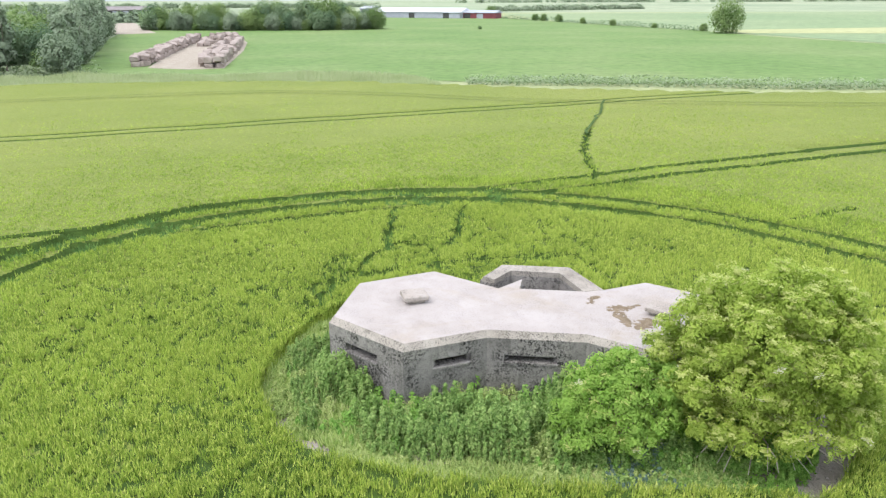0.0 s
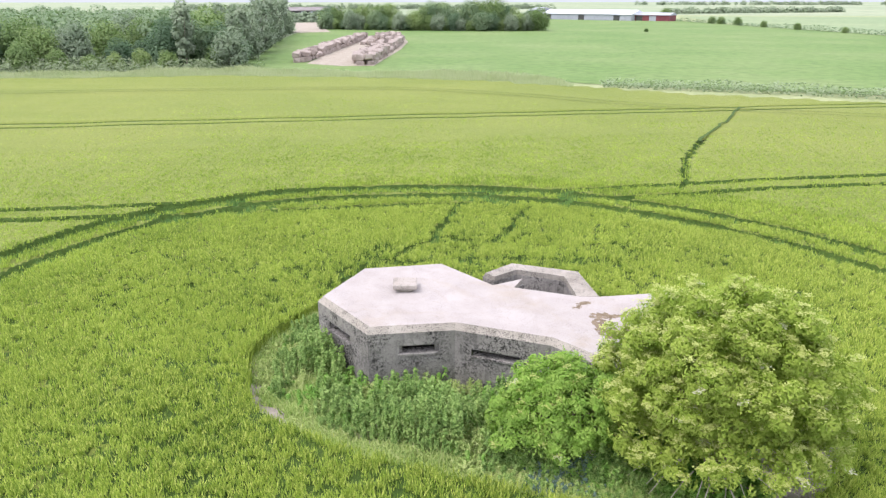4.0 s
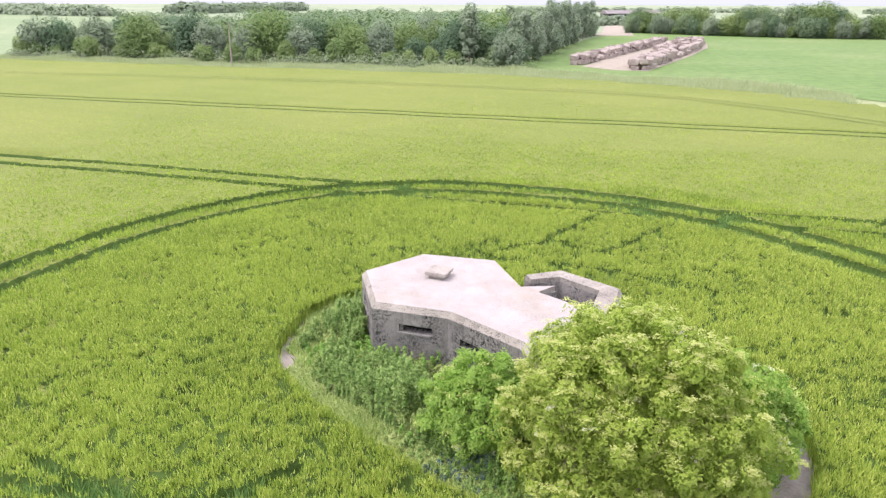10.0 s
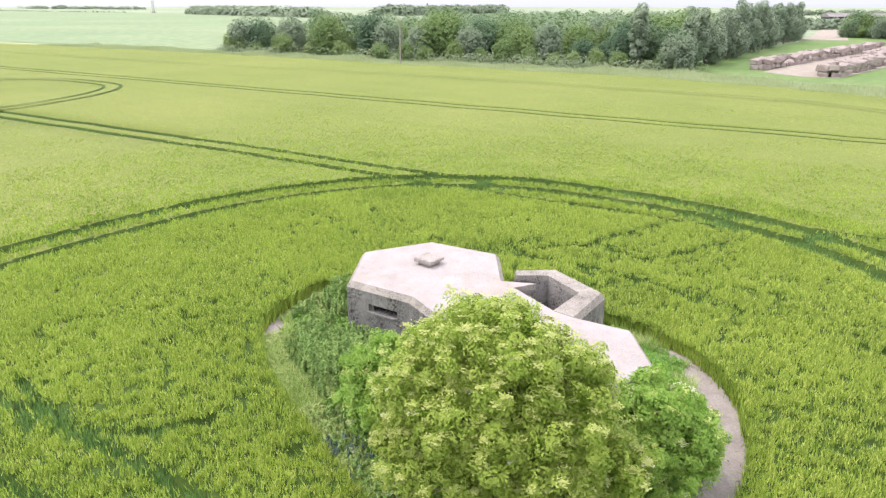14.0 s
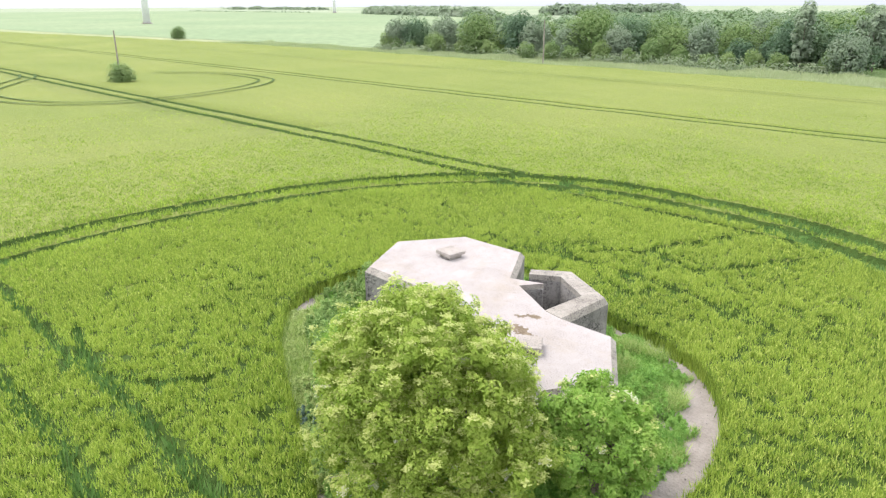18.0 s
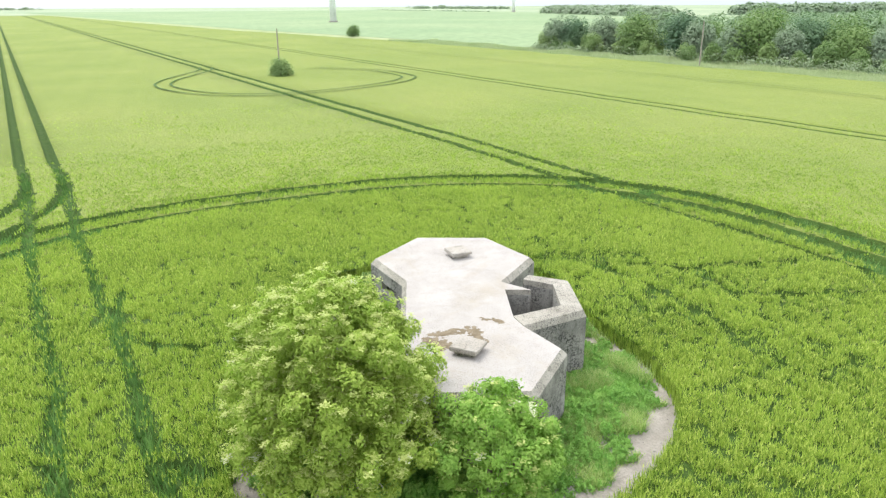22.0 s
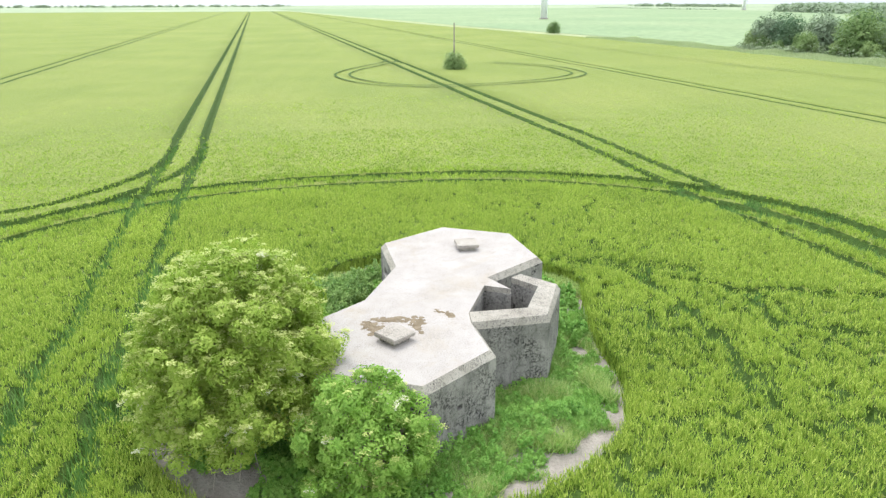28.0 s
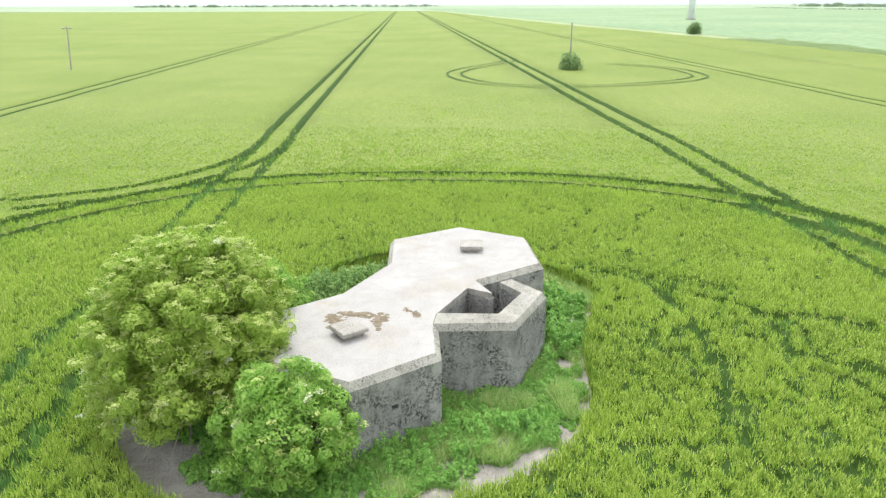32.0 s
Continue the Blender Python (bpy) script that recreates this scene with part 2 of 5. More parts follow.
def field_mat(name, c1, c2, c3, scale, bscale, bdist, stripes=0.0, turn=0.0):
    m, nt, b = mat_base(name, 0.9)
    p = coords(nt)
    a = noise_tex(nt, scale, 5.0, 0.6, p)
    f = noise_tex(nt, bscale, 3.0, 0.65, p)
    c = ramp(nt, a, [(0.28, c1), (0.5, c2), (0.72, c3)])
    c = mix(nt, 0.45, c, ramp(nt, f, [(0.35, (0.42, 0.46, 0.40)), (0.62, (1, 1, 1))]), "MULTIPLY")
    if stripes:
        mp = nt.nodes.new("ShaderNodeMapping")
        mp.inputs["Rotation"].default_value = (0, 0, -turn)
        nt.links.new(p, mp.inputs[0])
        mp.inputs["Scale"].default_value = (0.02, stripes, 0.0)
        s = noise_tex(nt, 1.0, 3.0, 0.6, mp.outputs[0])
        c = mix(nt, 0.25, c, ramp(nt, s, [(0.3, (0.72, 0.76, 0.70)), (0.65, (1, 1, 1))]), "MULTIPLY")
    nt.links.new(c, b.inputs["Base Color"])
    bump(nt, b, f, 0.8, bdist)
    return m


ROW_TURN = radians(9.63)
M_CANOPY = field_mat("wheat_canopy", (0.18, 0.232, 0.043), (0.214, 0.26, 0.054), (0.248, 0.282, 0.066), 0.05, 6.5, 0.2, 0.5, ROW_TURN)
# very dark green: the shade between the wheat plants is put into this colour
M_UNDER_SHADE = field_mat("shaded_understorey", (0.036, 0.074, 0.011), (0.052, 0.096, 0.014), (0.072, 0.12, 0.018), 0.4, 8.0, 0.1)
M_PASTURE = field_mat("pasture_grass", (0.118, 0.212, 0.052), (0.15, 0.238, 0.068), (0.20, 0.268, 0.098), 0.035, 0.6, 0.05, 0.12, 0.1)
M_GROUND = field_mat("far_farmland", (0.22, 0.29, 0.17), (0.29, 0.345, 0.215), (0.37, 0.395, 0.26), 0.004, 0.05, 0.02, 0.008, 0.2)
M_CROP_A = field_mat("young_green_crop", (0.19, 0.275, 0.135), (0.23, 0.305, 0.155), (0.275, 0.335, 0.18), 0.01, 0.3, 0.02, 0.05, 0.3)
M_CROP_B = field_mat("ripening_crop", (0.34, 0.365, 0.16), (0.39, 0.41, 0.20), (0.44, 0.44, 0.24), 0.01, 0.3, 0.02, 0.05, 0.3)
M_BANK = field_mat("bank_grass", (0.24, 0.29, 0.13), (0.31, 0.35, 0.17), (0.39, 0.41, 0.24), 0.15, 1.5, 0.2)


# ---- mesh helpers ----
RNG = np.random.default_rng(7)


def raw_mesh(name, verts, faces, mats, slot=None, smooth=False):
    """A mesh straight from arrays; all faces have the same number of corners."""
    me = bpy.data.meshes.new(name)
    v, f = np.asarray(verts, np.float32), np.asarray(faces, np.int32)
    k = f.shape[1]
    me.vertices.add(len(v)), me.loops.add(f.size), me.polygons.add(len(f))
    me.vertices.foreach_set("co", v.ravel())
    me.loops.foreach_set("vertex_index", f.ravel())
    me.polygons.foreach_set("loop_start", np.arange(0, f.size, k, dtype=np.int32))
    for m in mats:
        me.materials.append(m)
    if slot is not None:
        me.polygons.foreach_set("material_index", np.asarray(slot, np.int32))
    if smooth:
        me.polygons.foreach_set("use_smooth", np.ones(len(f), bool))
    me.update(calc_edges=True)
    me.validate()
    return me


def part(name, bm, material, parent, label="", smooth=False):
    me = bpy.data.meshes.new(name)
    if smooth:
        for f in bm.faces:
            f.smooth = True
    bm.to_mesh(me)
    bm.free()
    me.materials.append(material)
    ob = new(name, me)
    ob.parent = parent
    return tagged(ob, label) if label else ob


def thing(name, label, category, at=(0, 0, 0), group="", kind=""):
    ob = new(name)
    ob.location = at
    return tagged(ob, label, category, group, kind)


def box_bm(x0, y0, z0, x1, y1, z1, bevel=0.0, rough=0.0, seed=0):
    bm = bmesh.new()
    bmesh.ops.create_cube(bm, size=1)
    for v in bm.verts:
        v.co = Vector(((x0 + x1) / 2 + v.co.x * (x1 - x0), (y0 + y1) / 2 + v.co.y * (y1 - y0), (z0 + z1) / 2 + v.co.z * (z1 - z0)))
    if bevel:
        bmesh.ops.bevel(bm, geom=bm.edges[:], offset=bevel, segments=1, affect="EDGES")
    if rough:
        r = random.Random(seed)
        for v in bm.verts:
            v.co += Vector((r.uniform(-1, 1), r.uniform(-1, 1), r.uniform(-1, 1))) * rough
    return bm


def tube_bm(points, radii, sides=6):
    """A tapered tube along points."""
    bm = bmesh.new()
    rings = []
    for i, (p, r) in enumerate(zip(points, radii)):
        p = Vector(p)
        d = (Vector(points[min(i + 1, len(points) - 1)]) - Vector(points[max(i - 1, 0)])).normalized()
        a = d.orthogonal().normalized()
        b = d.cross(a)
        rings.append([bm.verts.new(p + r * (math.cos(6.2832 * k / sides) * a + math.sin(6.2832 * k / sides) * b)) for k in range(sides)])
    for r0, r1 in zip(rings, rings[1:]):
        for k in range(sides):
            bm.faces.new((r0[k], r0[(k + 1) % sides], r1[(k + 1) % sides], r1[k]))
    bm.faces.new(rings[-1])
    bm.faces.new(rings[0][::-1])
    bmesh.ops.recalc_face_normals(bm, faces=bm.faces[:])
    return bm


def vnoise(x, y, cell, seed=0):
    """Smooth value noise, 0 to 1, of arrays."""
    n = 257
    tab = np.random.default_rng(100 + seed).random((n, n))
    gx, gy = np.asarray(x) / cell, np.asarray(y) / cell
    ix, iy = np.floor(gx).astype(int), np.floor(gy).astype(int)
    fx, fy = gx - ix, gy - iy
    fx, fy = fx * fx * (3 - 2 * fx), fy * fy * (3 - 2 * fy)
    a, b = tab[ix % n, iy % n], tab[(ix + 1) % n, iy % n]
    c, d = tab[ix % n, (iy + 1) % n], tab[(ix + 1) % n, (iy + 1) % n]
    return (a * (1 - fx) + b * fx) * (1 - fy) + (c * (1 - fx) + d * fx) * fy


def smooth_path(pts, step=0.25, closed=False):
    """Catmull-Rom through points, sampled evenly enough."""
    p = [np.array(q, float) for q in pts]
    out = []
    n = len(p)
    for i in range(n if closed else n - 1):
        p0, p1, p2, p3 = (p[(i - 1) % n], p[i], p[(i + 1) % n], p[(i + 2) % n]) if closed else (p[max(i - 1, 0)], p[i], p[i + 1], p[min(i + 2, n - 1)])
        k = max(2, int(np.linalg.norm(p2 - p1) / step))
        t = np.linspace(0, 1, k, endpoint=False)[:, None]
        out.append(0.5 * (2 * p1 + (p2 - p0) * t + (2 * p0 - 5 * p1 + 4 * p2 - p3) * t**2 + (3 * p1 - p0 - 3 * p2 + p3) * t**3))
    out.append(p[0][None] if closed else p[-1][None])
    return np.concatenate(out)


def inside(px, py, poly):
    px, py = np.asarray(px, float), np.asarray(py, float)
    hit = np.zeros(px.shape, bool)
    for (x0, y0), (x1, y1) in zip(poly, [*poly[1:], poly[0]]):
        if y0 != y1:
            hit ^= ((y0 > py) != (y1 > py)) & (px < (x1 - x0) * (py - y0) / (y1 - y0) + x0)
    return hit


def blades(at, height, width, lean, per, seed, zero=None):
    """Single-triangle blades: per of them at every place. Returns vertices and faces."""
    r = np.random.default_rng(seed)
    n = len(at) * per
    base = np.repeat(at, per, 0) + np.c_[r.normal(0, 0.05, (n, 2)), np.zeros(n)]
    h = np.repeat(height, per) * r.uniform(0.7, 1.1, n)
    a, l = r.uniform(0, 6.2832, n), r.uniform(0.1, 1, n) * lean
    tip = base + np.c_[np.cos(a) * l * h, np.sin(a) * l * h, h]
    b = r.uniform(0, 6.2832, n)
    w = np.repeat(width, per) * 0.5 * r.uniform(0.7, 1.3, n) if np.ndim(width) else width * 0.5 * r.uniform(0.7, 1.3, n)
    side = np.c_[np.cos(b) * w, np.sin(b) * w, np.zeros(n)]
    v = np.stack([base - side, base + side, tip], 1).reshape(-1, 3)
    return v, np.arange(3 * n).reshape(-1, 3)


def ears(at, z, length, width, seed, lean=0.5):
    """Wheat ears: two crossing triangles as a thin spindle. Returns vertices and faces."""
    r = np.random.default_rng(seed)
    n = len(at)
    p = np.c_[at[:, :2] + r.normal(0, 0.06, (n, 2)), z * r.uniform(0.88, 1.08, n)]
    a, l = r.uniform(0, 6.2832, n), r.uniform(0, 1, n) * lean
    ax = np.c_[np.cos(a) * l, np.sin(a) * l, np.ones(n)] * (length * r.uniform(0.8, 1.2, n))[:, None]
    b = r.uniform(0, 6.2832, n)
    s = np.c_[np.cos(b), np.sin(b), np.zeros(n)] * width / 2
    v = np.stack([p - s, p + s, p + ax], 1).reshape(-1, 3)
    return v, np.arange(3 * n).reshape(-1, 3)


def leaf_cloud(centres, normals, size, seed, spread=0.6, aspect=0.27):
    """One pointed, folded leaf (two triangles) at each place, facing about its normal."""
    r = np.random.default_rng(seed)
    n = len(centres)
    nrm = normals + r.normal(0, spread, (n, 3))
    nrm /= np.linalg.norm(nrm, axis=1)[:, None] + 1e-9
    t = np.cross(nrm, r.normal(0, 1, (n, 3)))
    t /= np.linalg.norm(t, axis=1)[:, None] + 1e-9
    b = np.cross(nrm, t)
    s = size * r.uniform(0.7, 1.3, (n, 1))
    p0, p2 = centres - t * s * 0.5, centres + t * s * 0.5
    p1, p3 = centres + b * s * aspect - nrm * s * 0.07, centres - b * s * aspect - nrm * s * 0.07
    v = np.stack([p0, p1, p2, p3], 1).reshape(-1, 3)
    return v, np.arange(4 * n).reshape(-1, 4)


# ---- plan ----
CU, SU = math.cos(ROW_TURN), math.sin(ROW_TURN)


def uv(x, y):
    return x * CU + y * SU, -x * SU + y * CU


def xy(u, v):
    return u * CU - v * SU, u * SU + v * CU


# the weedy island round the pillbox, left out by the drill
ISLAND = smooth_path([(-3.5, 17), (-3.25, 15.4), (-2.8, 14.2), (-1.7, 13.1), (0.5, 11.95), (3.4, 11.0), (6.3, 10.15), (7.6, 9.8), (8.7, 10.4), (9.7, 11.25), (10.5, 12.2), (11.0, 13.5),
                      (11.1, 15.0), (10.75, 16.9), (9.95, 18.5), (9.2, 19.5), (8.1, 20.35), (6.1, 20.95), (3.8, 20.95), (1.8, 21.2), (0, 21.5), (-1.2, 21.1), (-2.5, 19.4)], 0.3, True)[:-1]
FIELD_EDGE = [(-900, -100), (-282, 36), (-166, 68), (-105, 80), (-70, 84.5), (-50, 87.5), (-28, 91.5), (-10, 89.3), (3, 86.6), (15, 80), (27, 72.8), (43, 66), (57, 61.6), (110, 46), (420, -30)]
TRAM_V = [-17.9, 6.7, 31.9, 57.2]
TRAM_HALF = {-17.9: 0.13, 6.7: 0.23, 31.9: 0.25, 57.2: 0.10}
GAUGE = 0.88
NEAR_U, NEAR_V = (-27.0, 36.0), (-10.0, 46.0)

# curving wheel tracks: (centre line, half gauge or 0 for a single trodden path, half width)
RING = [(23.87, 12.43), (19.47, 21.13), (16.24, 26.21), (13.69, 28.85), (9.55, 31.82), (4.44, 33.69), (-1.27, 33.88), (-6.77, 32.51), (-11.17, 29.38), (-13.61, 25.28), (-14.88, 20.56), (-14.88, 15.23), (-13.99, 9.69), (-12.03, 4.97), (-9.10, 1.71), (-5.53, -0.77), (0.05, -3.26), (6.01, -4.85), (13.98, -3.85)]
CURVES = [(RING, GAUGE, 0.36), (RING[3:9], GAUGE, 0.52), ([(-24, 2.83), (-20.5, 3.35), (-16.4, 3.2), (-12.6, 1.9), (-9.9, 0.2), (-7.4, -3.4)], GAUGE, 0.22)]
PATHS = [([(13.6, 34.6), (14.1, 35.7), (14.9, 38.0), (15.9, 41.2), (16.9, 43.3), (18.6, 46.9), (21.1, 51.6), (24.1, 56.8), (27.4, 63.4)], 0.12),
         ([(-13.2, 28.4), (-10.8, 29.6), (-7.2, 30.25), (-4.7, 30.75), (-2.1, 31.35), (0.4, 31.65), (2.4, 31.8), (5.6, 31.4)], 0.11),
         ([(2.3, 31.6), (1.8, 28.6), (1.5, 26.7)], 0.13), ([(5.4, 31.0), (4.8, 28.9), (4.4, 27.5), (4.25, 26.8)], 0.17), ([(4.25, 26.8), (3.2, 26.7), (1.9, 26.75), (1.2, 26.1), (0.5, 25.3), (-0.5, 23.8), (-1.1, 23.2), (-1.6, 21.6)], 0.15),
         ([(4.0, 26.2), (2.4, 26.2), (1.1, 25.9), (0.3, 25.2)], 0.15), ([(-0.9, 22.9), (0.2, 23.5), (1.1, 23.7), (2.4, 24.0), (4.7, 24.0), (6.9, 23.7), (8.1, 23.9), (9.2, 24.1)], 0.13),
         ([(1.2, 26.4), (1.6, 28.3), (1.8, 28.9)], 0.09), ([(-10.4, 25.0), (-9.0, 24.35), (-7.8, 23.85), (-5.8, 23.3)], 0.07),
         ([(-4.2, 7.5), (-2.1, 7.6), (-0.5, 7.75), (0.5, 8.4), (0.95, 9.1), (1.2, 9.8)], 0.17), ([(6.6, 8.4), (6.9, 9.2), (7.4, 10.2)], 0.18), ([(19.1, 25.8), (20.7, 26.2), (22.8, 26.7)], 0.16)]

# depth of track and tread, stamped on a fine raster over the near field
RES = 0.06
MU, MV = (NEAR_U[0] - 1.5, NEAR_U[1] + 1.5), (NEAR_V[0] - 1.5, NEAR_V[1] + 1.5)
MASK = np.zeros((int((MU[1] - MU[0]) / RES) + 2, int((MV[1] - MV[0]) / RES) + 2), np.float32)
_off = np.arange(-10, 11)
_ou, _ov = np.meshgrid(_off, _off, indexing="ij")


def stamp(x, y, half, depth=1.0):
    for px, py, hw in zip(x, y, half):
        u, v = uv(px, py)
        iu, iv = int(round((u - MU[0]) / RES)), int(round((v - MV[0]) / RES))
        if 10 < iu < MASK.shape[0] - 11 and 10 < iv < MASK.shape[1] - 11:
            d = np.hypot(_ou, _ov) * RES
            val = depth * np.clip((hw + 0.06 - d) / 0.12, 0, 1)
            s = MASK[iu - 10:iu + 11, iv - 10:iv + 11]
            np.maximum(s, val, out=s)


def offset_line(line, d):
    g = np.gradient(line, axis=0)
    g /= np.linalg.norm(g, axis=1)[:, None] + 1e-9
    return line + d * np.c_[-g[:, 1], g[:, 0]]


for pts, gauge, half in CURVES:
    line = smooth_path(pts, 0.08)
    for side in (-1, 1):
        q = offset_line(line, side * gauge)
        w = half * (0.85 + 0.3 * vnoise(q[:, 0], q[:, 1], 0.6, 3))
        stamp(q[:, 0], q[:, 1], w)
for pts, half in PATHS:
    q = smooth_path(pts, 0.08)
    q = q + np.c_[vnoise(q[:, 0], q[:, 1], 0.5, 5) - 0.5, vnoise(q[:, 0], q[:, 1], 0.5, 6) - 0.5] * 0.35
    w = half * (0.4 + 1.0 * vnoise(q[:, 0], q[:, 1], 0.45, 7))
    stamp(q[:, 0], q[:, 1], w, 0.95)
for v0 in (6.7, 31.9):
    for side in (-1, 1):
        us = np.arange(MU[0], MU[1], 0.08)
        wob = (vnoise(us, us * 0, 5.0, 11) - 0.5) * 0.5 * np.clip(np.minimum(us - NEAR_U[0], NEAR_U[1] - us) / 4, 0, 1)
        if v0 == 6.7:
            wob = wob + np.where(us > -2, 0.15 * np.sin((us + 2) * 0.5) * np.clip((us + 2) / 6, 0, 1), 0)
        X, Y = xy(us, v0 + side * GAUGE + wob)
        thin = np.where((us > -9) & (v0 < 10), 0.95, 1.0)      # half overgrown near the pillbox
        stamp(X, Y, 0.24 * thin * (1.0 + 0.6 * (vnoise(us, us * 0 + side, 0.4, 12) - 0.5) / thin), 0.7 if v0 < 10 else 1.0)
# thin spots in the crop
for _k in range(110):
    u, v = (RNG.uniform(-10, 24), RNG.uniform(-4, 32)) if _k < 36 else (RNG.uniform(2, 14), RNG.uniform(20.5, 26)) if _k < 88 else (RNG.uniform(-6, 3), RNG.uniform(19.5, 24))
    for _j in range(RNG.integers(2, 7)):
        X, Y = xy(u + RNG.normal(0, 0.35), v + RNG.normal(0, 0.15))
        stamp([X], [Y], [RNG.uniform(0.06, 0.18)], RNG.uniform(0.5, 0.9))


def mask_at(x, y):
    u, v = uv(x, y)
    iu = np.clip(((u - MU[0]) / RES).round().astype(int), 0, MASK.shape[0] - 1)
    iv = np.clip(((v - MV[0]) / RES).round().astype(int), 0, MASK.shape[1] - 1)
    out = MASK[iu, iv].copy()
    far = (u < NEAR_U[0]) | (u > NEAR_U[1]) | (v < NEAR_V[0]) | (v > NEAR_V[1])
    out[far] = 0
    for v0 in TRAM_V:
        out[far & (np.abs(np.abs(v - v0) - GAUGE) < TRAM_HALF[v0] + 0.09)] = 1
    return out


# ---- ground, fields ----
def sheet(name, pts, z, mat, label, kind="structure", category="ground", seg=1):
    bm = bmesh.new()
    bm.faces.new([bm.verts.new((x, y, z)) for x, y in pts])
    bmesh.ops.triangulate(bm, faces=bm.faces[:])
    bmesh.ops.recalc_face_normals(bm, faces=bm.faces[:])
    if bm.faces[:][0].normal.z < 0:
        bmesh.ops.reverse_faces(bm, faces=bm.faces[:])
    return tagged(part(name, bm, mat, None), label, category, "", kind)


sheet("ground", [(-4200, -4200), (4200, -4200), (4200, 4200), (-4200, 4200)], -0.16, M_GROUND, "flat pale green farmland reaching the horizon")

# soil under the wheat and the island, with small lumps
gx, gy = np.meshgrid(np.arange(-8, 15.01, 0.2), np.arange(6, 25.01, 0.2), indexing="ij")
_c = ISLAND.mean(0)
gz = np.where(inside(gx, gy, _c + (ISLAND - _c) * 1.07), 0.02 + 0.10 * (vnoise(gx, gy, 1.1, 21) - 0.5) + 0.05 * (vnoise(gx, gy, 0.4, 22) - 0.5), -0.11)
nx, ny = gx.shape
idx = np.arange(nx * ny).reshape(nx, ny)
quad = np.stack([idx[:-1, :-1], idx[1:, :-1], idx[1:, 1:], idx[:-1, 1:]], -1).reshape(-1, 4)
tagged(new("ground_soil", raw_mesh("ground_soil", np.c_[gx.ravel(), gy.ravel(), gz.ravel()], quad, [M_SOIL], None, True)),
       "bare pale grey-brown soil round the concrete pillbox", "soil", "", "structure")
edge = [(x, y) for x, y in FIELD_EDGE]
sheet("field_soil", [(-900, -900), (700, -900), (700, -60), *[(x, y - 2.5) for x, y in edge[::-1]]], -0.12, M_UNDER_SHADE, "soil and stems under the wheat, shade put in their colour", category="soil")

# near canopy of leaves: a fine sheet with trenches for the wheel tracks
us, vs = np.arange(NEAR_U[0], NEAR_U[1] + 0.01, 0.125), np.arange(NEAR_V[0], NEAR_V[1] + 0.01, 0.125)
U, V = np.meshgrid(us, vs, indexing="ij")
X, Y = xy(U, V)
d = mask_at(X.ravel(), Y.ravel()).reshape(X.shape)
rim = np.clip(np.minimum(np.minimum.reduce([U - NEAR_U[0], NEAR_U[1] - U, V - NEAR_V[0], NEAR_V[1] - V]) / 6.0, (21 - np.hypot(X - 3.5, Y - 16.5)) / 12.0), 0, 1)
low = np.clip((27 - np.hypot(X - 3.5, Y - 16.5)) / 8.0, 0, 1)
top = (0.50 - 0.13 * np.minimum(low, np.clip(rim * 8, 0, 1))) + 0.07 * rim * (vnoise(X, Y, 0.3, 31) - 0.5) + (0.06 * (vnoise(X, Y, 2.2, 32) - 0.5) + 0.06 * (RNG.random(X.shape) - 0.5)) * rim
Z = top * (1 - d) + 0.04 * d
isl = inside(X, Y, ISLAND)
n0, n1 = X.shape
idx = np.arange(n0 * n1).reshape(n0, n1)
quad = np.stack([idx[:-1, :-1], idx[1:, :-1], idx[1:, 1:], idx[:-1, 1:]], -1).reshape(-1, 4)
out = isl.ravel()[quad].any(1)
Z[isl] = 0.0
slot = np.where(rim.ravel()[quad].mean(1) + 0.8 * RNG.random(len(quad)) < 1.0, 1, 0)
# floors and sides of tracks get dark slots that paint the shade in them
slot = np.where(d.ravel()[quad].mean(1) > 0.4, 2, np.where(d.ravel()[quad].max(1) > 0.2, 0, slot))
tagged(new("shaded_understorey", raw_mesh("shaded_understorey", np.c_[X.ravel(), Y.ravel(), Z.ravel()], quad[~out], [M_UNDER_SHADE, M_CANOPY, M_TRACK_SHADE], slot[~out])),
       "dense green wheat leaves, shade of gaps and wheel tracks put in the colour", "wheat", "", "stuff")

# far canopy: an uneven grid along the tramlines, whose wheel tracks are real gaps
vl = [-900, -700, -500, -350, -260, -200, -160, -130, -105, -88]
for v0 in TRAM_V:
    for c in (v0 - GAUGE, v0 + GAUGE):
        h = TRAM_HALF[v0]
        vl += [c - h - 0.09, c - h, c + h, c + h + 0.09]
vl += [v for v in [*np.arange(-84, 61, 3.0), *np.arange(61.5, 112, 0.9), *np.arange(46.9, 61, 0.9)] if all(abs(v - v0) > 2.0 for v0 in TRAM_V)] + [NEAR_V[0], NEAR_V[1]]
ul = sorted({*np.arange(-140, 140.1, 2.5).tolist(), NEAR_U[0], NEAR_U[1], *np.arange(-420, -140, 10.0).tolist(), *np.arange(-900, -420, 40.0).tolist(), *np.arange(150, 700, 30.0).tolist()})
U, V = np.meshgrid(np.array(ul), np.array(sorted(vl)), indexing="ij")
X, Y = xy(U, V)
under = (U > NEAR_U[0] + 0.1) & (U < NEAR_U[1] - 0.1) & (V > NEAR_V[0] + 0.1) & (V < NEAR_V[1] - 0.1)
dv = np.min([np.abs(np.abs(V - v0) - GAUGE) for v0 in TRAM_V], axis=0)
hw = np.array([TRAM_HALF[v0] for v0 in TRAM_V])[np.argmin([np.abs(np.abs(V - v0) - GAUGE) for v0 in TRAM_V], axis=0)]
Z = np.where(dv < hw + 0.04, np.where(hw < 0.16, 0.24, 0.03), 0.52 + 0.08 * (vnoise(X, Y, 3.0, 33) - 0.5))
Z = np.where(under, np.minimum(Z, 0.30), Z)
